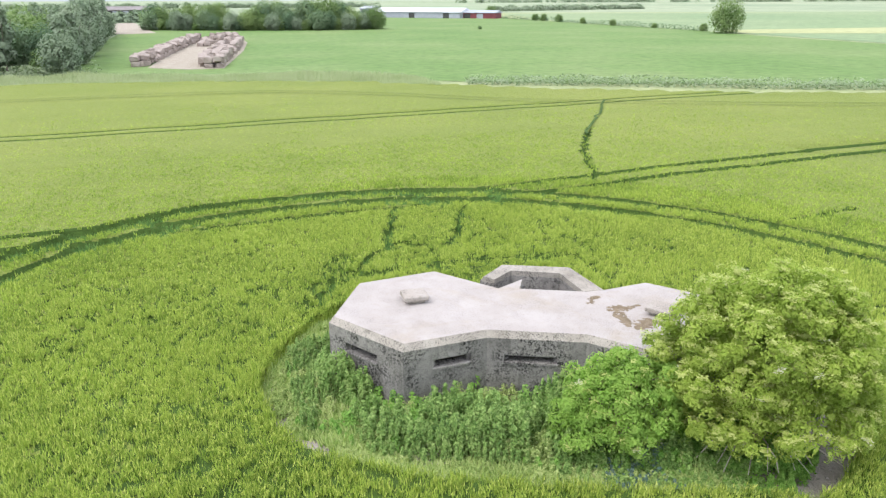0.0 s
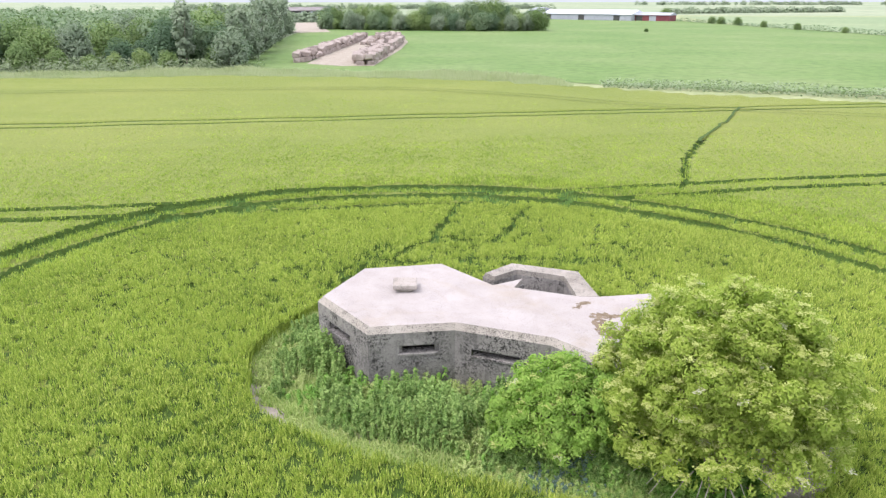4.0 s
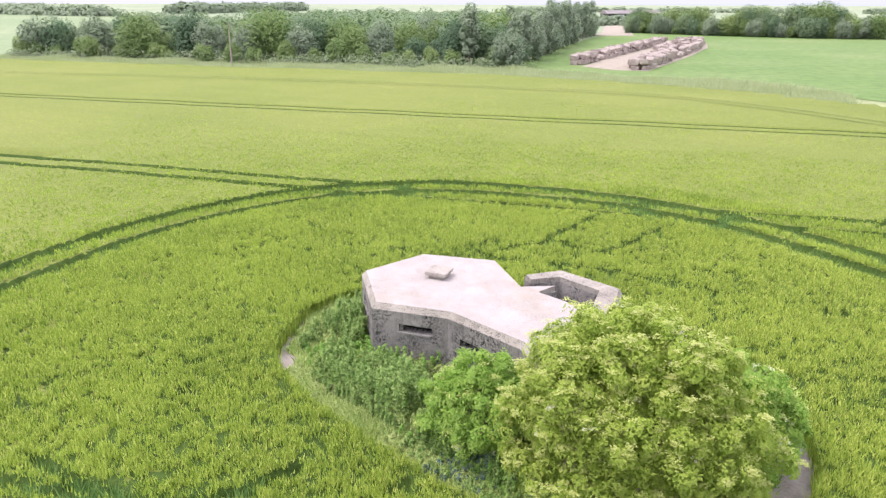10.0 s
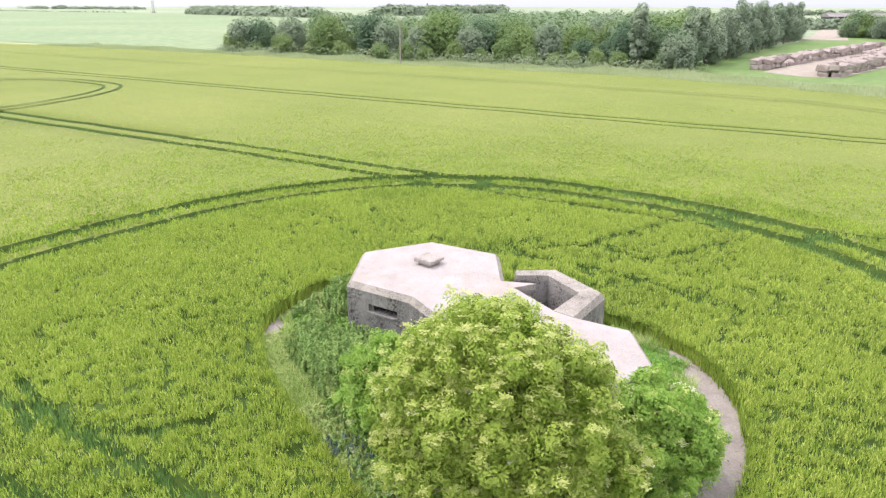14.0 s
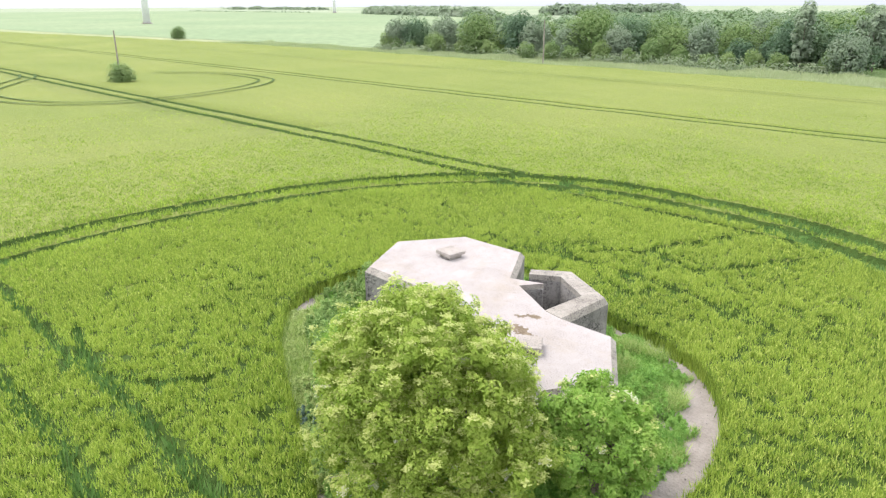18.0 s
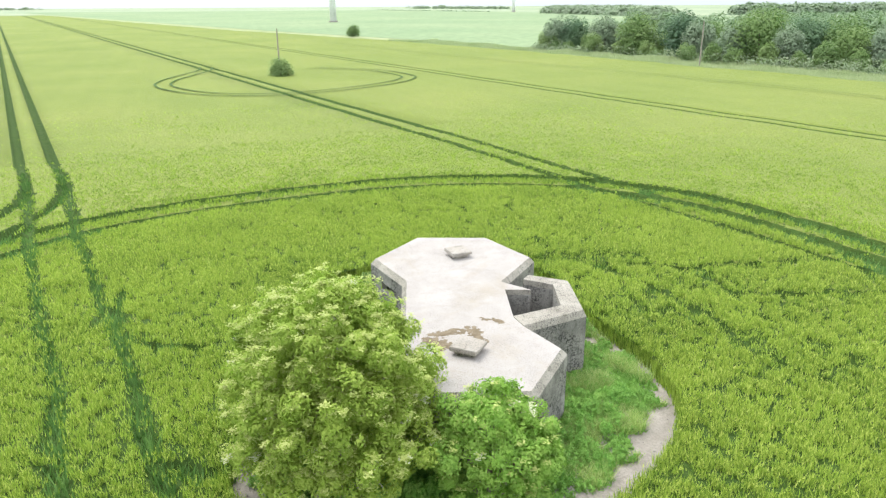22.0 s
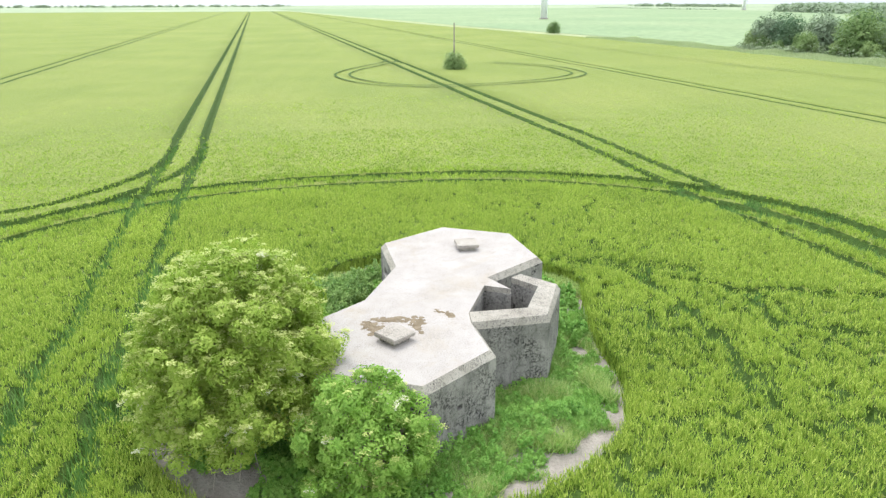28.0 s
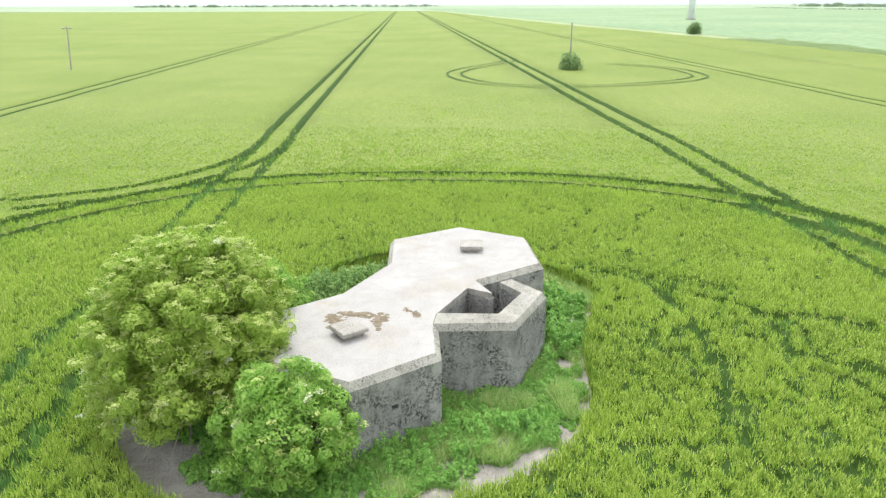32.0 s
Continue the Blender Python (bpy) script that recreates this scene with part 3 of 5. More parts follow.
n0, n1 = X.shape
idx = np.arange(n0 * n1).reshape(n0, n1)
quad = np.stack([idx[:-1, :-1], idx[1:, :-1], idx[1:, 1:], idx[:-1, 1:]], -1).reshape(-1, 4)
cu, cv = U.ravel()[quad].mean(1), V.ravel()[quad].mean(1)
cx, cy = xy(cu, cv)
keep = inside(cx, cy, [(-900, -900), (700, -900), (700, -60), *edge[::-1]])
keep &= ~((cu > NEAR_U[0] + 1.5) & (cu < NEAR_U[1] - 1.5) & (cv > NEAR_V[0] + 1.5) & (cv < NEAR_V[1] - 1.5))
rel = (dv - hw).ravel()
# shade in the tramlines comes from this dark slot on floors and sides
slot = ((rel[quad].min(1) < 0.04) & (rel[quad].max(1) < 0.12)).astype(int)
tagged(new("wheat_field", raw_mesh("wheat_field", np.c_[X.ravel(), Y.ravel(), Z.ravel()], quad[keep], [M_CANOPY, M_TRACK_SHADE], slot[keep])),
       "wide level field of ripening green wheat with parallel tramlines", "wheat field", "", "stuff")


# standing wheat: leaves and ears, thick near the island and thinner away from it
def wheat(name, dens, rmin, rmax, leaf_w, ear_w, per, label, seed, z0=0.28, fade=0.0, ear_m=None, gap=0.3):
    r = np.random.default_rng(seed)
    c = np.array((3.5, 16.5))
    area = (2 * rmax) ** 2
    n = int(area * dens)
    p = r.uniform(-rmax, rmax, (n, 2))
    rad = np.hypot(p[:, 0], p[:, 1]) * (1 + 0.3 * (r.random(n) - 0.5))
    p = (p + c)[(rad >= rmin) & (rad < rmax) & (r.random(n) < 1 - fade * (rad - rmin) / (rmax - rmin))]
    # drill rows
    u, v = uv(p[:, 0], p[:, 1])
    v = np.round(v / 0.167) * 0.167 + r.normal(0, 0.035, len(v))
    x, y = xy(u, v)
    ok = ~inside(x, y, ISLAND) & (mask_at(x, y) < 0.05 + 0.12 * r.random(len(x)) ** 4 * 8) & inside(x, y, edge + [(700, -900), (-900, -900)])
    x, y = x[ok], y[ok]
    # plants tiller in uneven tufts with dark gaps between them
    tuft = vnoise(x, y, 0.10, 43)
    ok = r.random(len(x)) < np.clip((tuft - gap) * 5.0, 0, 1)
    x, y, tuft = x[ok], y[ok], tuft[ok]
    vig = r.uniform(0.84, 1.12, len(x)) * (0.72 + 0.14 * vnoise(x, y, 1.3, 41) + 0.12 * (vnoise(x, y, 6.0, 42) - 0.5) + 0.5 * (tuft - 0.3))
    at = np.c_[x, y, np.full(len(x), z0)]
    lv, lf = blades(at, (0.60 - z0) * vig, leaf_w, 0.55, per, seed + 1)
    ev, ef = ears(at, z0 + (0.50 - z0) * vig, 0.085, ear_w, seed + 2, 0.8)
    me = raw_mesh(name, np.r_[lv, ev], np.r_[lf, ef + len(lv)], [M_LEAF, ear_m or M_EAR], np.r_[np.zeros(len(lf)), np.ones(len(ef))])
    return tagged(new(name, me), label, "wheat", "", "stuff")


wheat("standing_wheat", 560, 0, 17.0, 0.026, 0.024, 3, "standing green wheat in ear round the weedy island", 51, 0.40, 0.0, None, 0.45)
wheat("standing_wheat_outer", 130, 17.0, 33, 0.046, 0.04, 3, "standing green wheat in ear across the field", 54, 0.42, 0.75, M_LEAF, 0.32)
wheat("standing_wheat_far", 11, 33, 55, 0.05, 0.045, 3, "distant standing green wheat in ear", 57, 0.47, 0.9, M_LEAF, 0.0)

# stalks at the cut edge round the island
_r = np.random.default_rng(66)
_n = 26000
_k = _r.integers(0, len(ISLAND), _n)
_q = ISLAND[_k] + (ISLAND[(_k + 1) % len(ISLAND)] - ISLAND[_k]) * _r.random((_n, 1))
_q = _c + (_q - _c) * (1 + _r.uniform(0.0, 0.05, (_n, 1)))
v, f = blades(np.c_[_q, np.full(_n, -0.02)], 0.36 + 0.24 * _r.random(_n), 0.03, 0.4, 1, 67)
tagged(new("wheat_edge", raw_mesh("wheat_edge", v, f, [M_LEAF])), "upright wheat stalks at the edge of the weedy island", "wheat", "", "stuff")

# short shoots growing back in the wheel tracks
_r = np.random.default_rng(63)
_u, _v = _r.uniform(NEAR_U[0] + 1, NEAR_U[1] - 1, 260000), _r.uniform(NEAR_V[0] + 1, NEAR_V[1] - 1, 260000)
_x, _y = xy(_u, _v)
_ok = (mask_at(_x, _y) > 0.3) & ~inside(_x, _y, ISLAND)
_at = np.c_[_x[_ok], _y[_ok], np.full(_ok.sum(), 0.02)]
_tall = (np.abs(uv(_at[:, 0], _at[:, 1])[1] - 6.7) < 2.2) & (_at[:, 0] > -12)      # overgrown by the pillbox
v, f = blades(_at, np.where(_tall, 0.34 + 0.26 * vnoise(_at[:, 0], _at[:, 1], 0.5, 69), 0.12 + 0.30 * vnoise(_at[:, 0], _at[:, 1], 0.8, 64)), 0.06, 0.6, 3, 65)
tagged(new("track_shoots", raw_mesh("track_shoots", v, f, [M_SHOOT])), "thin green shoots growing in the wheel tracks", "wheat", "", "stuff")


# ---- pillbox ----
TOP, WALL_TOP, CHAMFER = 1.90, 1.745, 0.11
A1, A2, A3, A4, A5, A6 = (-1.50, 17.06), (0.02, 15.12), (2.15, 15.42), (3.24, 17.93), (1.72, 19.66), (-0.60, 19.20)
BL, B4, B3, B2, B1, BN = (4.50, 14.60), (5.85, 13.25), (8.15, 13.70), (8.93, 15.86), (7.50, 17.40), (6.07, 17.16)
N0, N1, NR = (3.80, 17.76), (4.09, 18.42), (5.47, 17.17)
X1, X2, E0, E1, I1, I2 = (3.88, 19.70), (5.80, 19.02), (3.05, 18.88), (3.30, 18.58), (3.99, 19.17), (5.34, 18.63)
ROOF = [A1, A2, A3, BL, B4, B3, B2, B1, BN, NR, N0, N1, A4, A5, A6]
SHARP = {9, 10, 11}                       # edges that start at these corners have no chamfer: they face the open bay


def outset(poly, dist):
    """Corners moved out by a distance a side (counter-clockwise polygon)."""
    n, res = len(poly), []
    for i in range(n):
        p, a, b = Vector(poly[i]), Vector(poly[i - 1]), Vector(poly[(i + 1) % n])
        d0, d1 = (p - a).normalized(), (b - p).normalized()
        n0, n1 = Vector((d0.y, -d0.x)), Vector((d1.y, -d1.x))
        o0, o1 = dist[i - 1], dist[i]
        det = n0.x * n1.y - n0.y * n1.x
        if abs(det) < 0.05:
            res.append(tuple(p + n0 * max(o0, o1)))
        else:
            res.append((p.x + (o0 * n1.y - o1 * n0.y) / det, p.y + (n0.x * o1 - n1.x * o0) / det))
    return res


pillbox = thing("pillbox", "weathered grey concrete wartime pillbox of two hexagonal chambers", "pillbox")
SKIN = outset(ROOF, [0.0 if i in SHARP else CHAMFER for i in range(len(ROOF))])


def prism(bottom, top, zb, zt):
    bm = bmesh.new()
    lo, hi = [bm.verts.new((*p, zb)) for p in bottom], [bm.verts.new((*p, zt)) for p in top]
    bm.faces.new(hi), bm.faces.new(lo[::-1])
    for i in range(len(lo)):
        j = (i + 1) % len(lo)
        if (Vector(bottom[i]) - Vector(bottom[j])).length > 1e-4:
            bm.faces.new((lo[i], lo[j], hi[j], hi[i]))
    return bm


def slab(bottom, top, zb, zt, parent, name, edge_label=""):
    """Slab with a pale top face and rougher, darker edge faces."""
    bm = prism(bottom, top, zb, zt)
    for f in bm.faces:
        f.material_index = 0 if f.normal.z > 0.9 or len(f.verts) > 4 else 1
    bm.normal_update()
    for f in bm.faces:
        f.material_index = 0 if f.normal.z > 0.9 else 1
    ob = part(name, bm, M_ROOF, parent, edge_label)
    ob.data.materials.append(M_EDGE)
    return ob


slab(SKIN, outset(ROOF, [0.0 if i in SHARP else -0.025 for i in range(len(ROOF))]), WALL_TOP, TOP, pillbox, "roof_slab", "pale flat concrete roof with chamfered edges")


def wall(p, q, z0, z1, thick, holes, parent, name="wall"):
    """A thick wall from p to q, outside on the right of the way; holes: (from, to, bottom, top) in metres along it, splayed outwards."""
    p, q = Vector((*p, 0)), Vector((*q, 0))
    d, L = (q - p).normalized(), (q - p).length
    n = Vector((d.y, -d.x, 0))
    xs = sorted({0.0, L, *[h[0] for h in holes], *[h[1] for h in holes]})
    zs = sorted({z0, z1, *[h[2] for h in holes], *[h[3] for h in holes]})
    bm = bmesh.new()
    grid = {}

    def vert(i, k, inner):
        if (i, k, inner) not in grid:
            grid[i, k, inner] = bm.verts.new(p + d * xs[i] + Vector((0, 0, zs[k])) - n * (thick if inner else 0))
        return grid[i, k, inner]

    def solid(i, k):
        if not (0 <= i < len(xs) - 1 and 0 <= k < len(zs) - 1):
            return False
        mx, mz = (xs[i] + xs[i + 1]) / 2, (zs[k] + zs[k + 1]) / 2
        return not any(h[0] < mx < h[1] and h[2] < mz < h[3] for h in holes)

    for i in range(len(xs) - 1):
        for k in range(len(zs) - 1):
            if not solid(i, k):
                continue
            for inner in (0, 1):
                f = [vert(i, k, inner), vert(i + 1, k, inner), vert(i + 1, k + 1, inner), vert(i, k + 1, inner)]
                bm.faces.new(f[::-1] if inner else f)
            for di, dk, a, b in ((-1, 0, (i, k), (i, k + 1)), (1, 0, (i + 1, k), (i + 1, k + 1)), (0, -1, (i, k), (i + 1, k)), (0, 1, (i, k + 1), (i + 1, k + 1))):
                if not solid(i + di, k + dk):
                    bm.faces.new((vert(*a, 0), vert(*b, 0), vert(*b, 1), vert(*a, 1)))
    bmesh.ops.recalc_face_normals(bm, faces=bm.faces[:])
    return part(name, bm, M_WALL, parent)


def embrasure(w, p, q, h, depth=0.16):
    """Stepped concrete surround inside a loophole, and its sill."""
    p, q = Vector((*p, 0)), Vector((*q, 0))
    d = (q - p).normalized()
    n = Vector((d.y, -d.x, 0))
    m = Matrix(((d.x, -n.x, 0, p.x), (d.y, -n.y, 0, p.y), (0, 0, 1, 0), (0, 0, 0, 1)))
    x0, x1, zb, zt = h
    for name, b in (("sill", (x0 - 0.03, -0.035, zb - 0.05, x1 + 0.03, 0.12, zb + 0.012)), ("lintel_step", (x0 + 0.003, 0.07, zt - 0.06, x1 - 0.003, 0.3, zt - 0.002)),
                    ("jamb_step", (x0 + 0.003, 0.1, zb + 0.015, x0 + 0.09, 0.3, zt - 0.062)), ("jamb_step", (x1 - 0.09, 0.1, zb + 0.015, x1 - 0.003, 0.3, zt - 0.062))):
        bm = box_bm(*b, bevel=0.006)
        bm.transform(m)
        part(name, bm, M_WALL, w)


HOLES = {0: [(0.62, 1.72, 1.14, 1.38)], 1: [(0.78, 1.78, 1.16, 1.40)], 2: [(0.45, 1.75, 1.10, 1.30)], 6: [(0.96, 1.12, 0.98, 1.10)],
         9: [(0.25, 0.95, 0.0, 1.25)], 13: [(0.7, 1.5, 1.16, 1.38)], 14: [(0.7, 1.6, 1.16, 1.38)], 3: [(0.6, 1.4, 1.16, 1.38)]}
for i in range(len(SKIN)):
    p, q = SKIN[i], SKIN[(i + 1) % len(SKIN)]
    if i == 8:
        continue                               # covered by the bay wall
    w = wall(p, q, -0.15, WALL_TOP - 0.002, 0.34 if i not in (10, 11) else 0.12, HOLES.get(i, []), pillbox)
    if i in (0, 1, 2):
        for h in HOLES[i][:1]:
            embrasure(w, p, q, h)
part("chamber_floor", prism(ROOF, ROOF, -0.2, 0.05), M_DARK, pillbox)

# open gun bay: parapet wall with a chamfered top
bay_in, bay_out = [E1, I1, I2, NR], [E0, X1, X2, BN]
for i, nm in enumerate(("bay_wall",) * 3):
    base = [bay_in[i], bay_in[i + 1], bay_out[i + 1], bay_out[i]]
    cen = Vector((3.9, 18.2))
    grow = [tuple(Vector(q) + ((Vector(q) - cen).normalized() * CHAMFER if j > 1 else Vector((0, 0)))) for j, q in enumerate(base)]
    slab(grow[::-1], base[::-1], WALL_TOP, TOP + 0.003, pillbox, "bay_coping", "pale chamfered coping")
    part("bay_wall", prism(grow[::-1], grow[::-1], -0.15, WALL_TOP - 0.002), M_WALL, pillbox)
part("gun_bay_floor", prism([N0, NR, I2, I1, E1, A4], [N0, NR, I2, I1, E1, A4], -0.1, 0.09), M_EDGE, pillbox)


def vent_cap(cx, cy, turn, tilt, base_z):
    cap = thing("vent_cap", "thick square concrete vent cap tilted on the flat roof", "vent cap", (cx, cy, base_z), "roof vent caps")
    r = pose(0, 0, 0, tilt, 0, turn)
    bm = box_bm(-0.33, -0.33, 0.10, 0.33, 0.33, 0.21, 0.02, 0.008, 3)
    bm.transform(r)
    part("cap_slab", bm, M_CAP, cap)
    bm = box_bm(-0.24, -0.24, 0.0, 0.24, 0.24, 0.10, 0.012, 0.004, 4)
    bm.transform(pose(0, 0, 0, 0, 0, turn))
    part("vent_neck", bm, M_EDGE, cap, "stained concrete neck")
    return cap


vent_cap(6.84, 15.34, 43, 0, TOP + 0.002)
vent_cap(0.74, 17.62, 4, 0, TOP + 0.002)


def blotches(name, spots, z, mat, label, category, seed):
    """Thin irregular crust lying on a surface."""
    r = random.Random(seed)
    bm = bmesh.new()
    for cx, cy, rx, ry, a in spots:
        n = 22
        ring, mid = [], bm.verts.new((cx, cy, z + r.uniform(0.005, 0.014)))
        for k in range(n):
            t = 6.2832 * k / n
            s = r.uniform(0.55, 1.15)
            lx, ly = math.cos(t) * rx * s, math.sin(t) * ry * s
            ring.append(bm.verts.new((cx + lx * math.cos(a) - ly * math.sin(a), cy + lx * math.sin(a) + ly * math.cos(a), z + 0.002)))
        for k in range(n):
            bm.faces.new((mid, ring[k], ring[(k + 1) % n]))
    return tagged(part(name, bm, mat, None), label, category, "", "stuff")


_mr = random.Random(6)
_spots = []
for cx, cy, sx, sy, n in ((5.75, 15.35, 0.12, 0.45, 55), (6.05, 15.9, 0.24, 0.13, 40), (6.0, 14.8, 0.22, 0.17, 40), (6.35, 14.95, 0.18, 0.13, 24), (5.55, 16.65, 0.13, 0.08, 14), (5.3, 16.4, 0.1, 0.05, 5)):
    for _ in range(n):
        s = _mr.uniform(0.03, 0.12)
        _spots.append((cx + _mr.gauss(0, sx * 0.6), cy + _mr.gauss(0, sy * 0.6), s, s * _mr.uniform(0.5, 1.0), _mr.uniform(0, 3.1)))
blotches("roof_moss", _spots, TOP, M_MOSS, "dry brown moss crust on the pillbox roof", "moss", 5)


# ---- elder bushes ----
_fp = np.random.default_rng(88).normal(0, 1, (30, 3)) * np.array((0.06, 0.06, 0.012))
FLOWER_HEAD = raw_mesh("flower_head", *leaf_cloud(_fp, np.tile((0, 0, 1.0), (30, 1)), 0.055, 89, 0.25), [M_FLOWER])


def elder(cx, cy, rx, ry, top, leaves, leaf, seed, mat, label, buds, flowers, skirt=0.35, hem=0.05):
    r = np.random.default_rng(seed)
    rr = random.Random(seed)
    t = thing("elder_bush", label, "elder bush", (cx, cy, 0), "elder bushes")
    # stems
    tips = []
    for k in range(9):
        a = 6.2832 * k / 9 + rr.uniform(-0.3, 0.3)
        reach = rr.uniform(0.25, 0.8)
        p0 = Vector((rr.uniform(-0.3, 0.3), rr.uniform(-0.3, 0.3), -0.05))
        p3 = Vector((math.cos(a) * rx * reach, math.sin(a) * ry * reach, top * rr.uniform(0.55, 0.85)))
        p1 = p0.lerp(p3, 0.35) + Vector((rr.uniform(-0.2, 0.2), rr.uniform(-0.2, 0.2), 0.35))
        p2 = p0.lerp(p3, 0.7) + Vector((rr.uniform(-0.2, 0.2), rr.uniform(-0.2, 0.2), 0.35))
        part("stem", tube_bm([p0, p1, p2, p3], [0.075, 0.055, 0.035, 0.012]), M_BARK, t)
        tips.append(p3)
    if hem > 0.3:
        # bare twigs under the hem of the crown
        for k in range(18):
            a = math.radians(rr.uniform(-160, 30))
            d = Vector((math.cos(a) * rx, math.sin(a) * ry, 0))
            p0, p2 = d * rr.uniform(0.35, 0.5) + Vector((0, 0, rr.uniform(0.5, 0.9))), d * rr.uniform(0.8, 0.98) + Vector((0, 0, rr.uniform(0.3, 0.75)))
            p1 = p0.lerp(p2, 0.5) + Vector((rr.uniform(-.12, .12), rr.uniform(-.12, .12), rr.uniform(0.0, 0.2)))
            part("twig", tube_bm([p0, p1, p2], [0.02, 0.014, 0.006], 5), M_TWIG, t)
    # lumps: overlapping domes that make the outline uneven
    n_l = max(170, int(900 * rx * ry / 9))
    lumps = []
    for k in range(n_l):
        a, e = 6.2832 * (k * 0.618034 % 1), math.asin(min(1, max(-0.25, (k + 0.5) / n_l * 1.25 - 0.25)))
        rad = rr.uniform(0.62, 1.04) + (0.1 if rr.random() < 0.08 else 0.0)
        zc = skirt + 0.25 * top
        c = np.array((math.cos(a) * math.cos(e) * rx * rad, math.sin(a) * math.cos(e) * ry * rad, zc + (math.sin(e)) * (top - zc) * rad * (1.0 if e > 0 else 0.9)))
        lumps.append((c, rr.uniform(0.035, 0.085) * (rx + ry)))
    # shoots on the lumps, each ending in a drooping whorl of leaves
    each = 40
    m = leaves // each
    pick = r.integers(0, n_l, m)
    lc, ls = np.array([l[0] for l in lumps])[pick], np.array([l[1] for l in lumps])[pick]
    ax = r.normal(0, 1, (m, 3)) + lc * np.array((0.45 / rx, 0.45 / ry, 0.0)) + np.array((0, 0, 0.45))
    ax /= np.linalg.norm(ax, axis=1)[:, None]
    tip = lc + ax * (ls * (0.35 + 1.15 * r.random(m)))[:, None] * np.array((1, 1, 0.85))
    size = r.uniform(0.11, 0.25, m)
    k = np.repeat(np.arange(m), each)
    rd = r.normal(0, 1, (len(k), 3))
    rd -= (rd * ax[k]).sum(1)[:, None] * ax[k]
    rd /= np.linalg.norm(rd, axis=1)[:, None]
    q = np.sqrt(r.random(len(k)))
    cs = tip[k] + rd * (size[k] * q)[:, None] - ax[k] * (size[k] * q * q * 0.6)[:, None]
    ns = ax[k] + rd * (0.7 * q)[:, None] + np.array((0, 0, 0.25))
    ok = cs[:, 2] > hem + 0.25 * vnoise(cs[:, 0], cs[:, 1], 0.4, seed)
    cs, ns = cs[ok], ns[ok]
    v, f = leaf_cloud(cs, ns, leaf, seed + 1, 0.3, 0.2)
    ob = new("crown", raw_mesh("crown", v, f, [mat]))
    ob.parent = t
    outer = tip[(ax[:, 2] > -0.1) & (tip[:, 2] > hem + 0.3) & (np.hypot(tip[:, 0] / rx, tip[:, 1] / ry) + tip[:, 2] / top > 0.85)]

    def spot():
        return outer[r.integers(0, len(outer))] + np.array((0, 0, 0.03))

    for _ in range(flowers):
        ob = new("flower_head", FLOWER_HEAD)
        ob.parent = t
        ob.matrix_basis = Matrix.Translation(spot().tolist()) @ pose(0, 0, 0, rr.uniform(-25, 25), rr.uniform(-25, 25), rr.uniform(0, 360))
    # budding shoots all over the outside
    pts = np.concatenate([spot() + np.array((0, 0, 0.03)) + r.normal(0, 1, (22, 3)) * np.array((0.05, 0.05, 0.016)) for _ in range(buds)])
    v, f = leaf_cloud(pts, np.tile((0, 0, 1.0), (len(pts), 1)), 0.05, seed + 3, 0.25)
    ob = new("budding_growth", raw_mesh("budding_growth", v, f, [M_BUD]))
    ob.parent = t
    tagged(ob, "yellow-green elderflower buds", "", "", "stuff")
    return t


elder(7.58, 12.05, 2.42, 2.0, 4.15, 210000, 0.075, 201, M_ELDER, "large rounded elder bush in yellow-green flower bud beside the pillbox", 2700, 70, 0.6, 0.5)
elder(4.4, 12.5, 1.42, 1.1, 2.4, 46000, 0.08, 211, M_ELDER_B, "small green elder bush against the pillbox wall", 110, 12)
elder(9.5, 14.7, 1.2, 1.3, 2.5, 44000, 0.08, 221, M_ELDER_B, "small green elder bush with cream flowers beside the pillbox", 130, 26)


# ---- weeds on the island ----
def weeds(name, n, region, h0, h1, width, lean, per, mat, label, seed, clump=1.0, thresh=0.45, leafs=0):
    r = np.random.default_rng(seed)
    b = np.array(region)
    p = r.uniform(b.min(0), b.max(0), (n * 3, 2))
    ok = inside(p[:, 0], p[:, 1], region) & ~inside(p[:, 0], p[:, 1], BASE) & inside(p[:, 0], p[:, 1], ISLAND)
    ok &= (vnoise(p[:, 0], p[:, 1], clump, seed) > thresh) & ~bare(p)
    p = p[ok][:n]
    h = (h0 + (h1 - h0) * np.clip(vnoise(p[:, 0], p[:, 1], clump * 0.8, seed + 1) * 1.5 - 0.3, 0, 1))
    at = np.c_[p, np.zeros(len(p))]
    v, f = blades(at, h, width, lean, per, seed + 2)
    if leafs:
        k = np.repeat(np.arange(len(p)), leafs)
        q = np.c_[p[k] + r.normal(0, 0.09, (len(k), 2)), h[k] * r.uniform(0.25, 1.0, len(k))]
        lv, lf = leaf_cloud(q, np.tile((0, 0, 1.0), (len(q), 1)), 0.12, seed + 3, 1.1, 0.11)
        tri = np.concatenate([lf[:, [0, 1, 2]], lf[:, [0, 2, 3]]])
        f = np.r_[f, tri + len(v)]
        v = np.r_[v, lv]
    return tagged(new(name, raw_mesh(name, v, f, [mat])), label, "weeds", "", "stuff")


BASE = outset(ROOF, [0.02] * len(ROOF)) + []
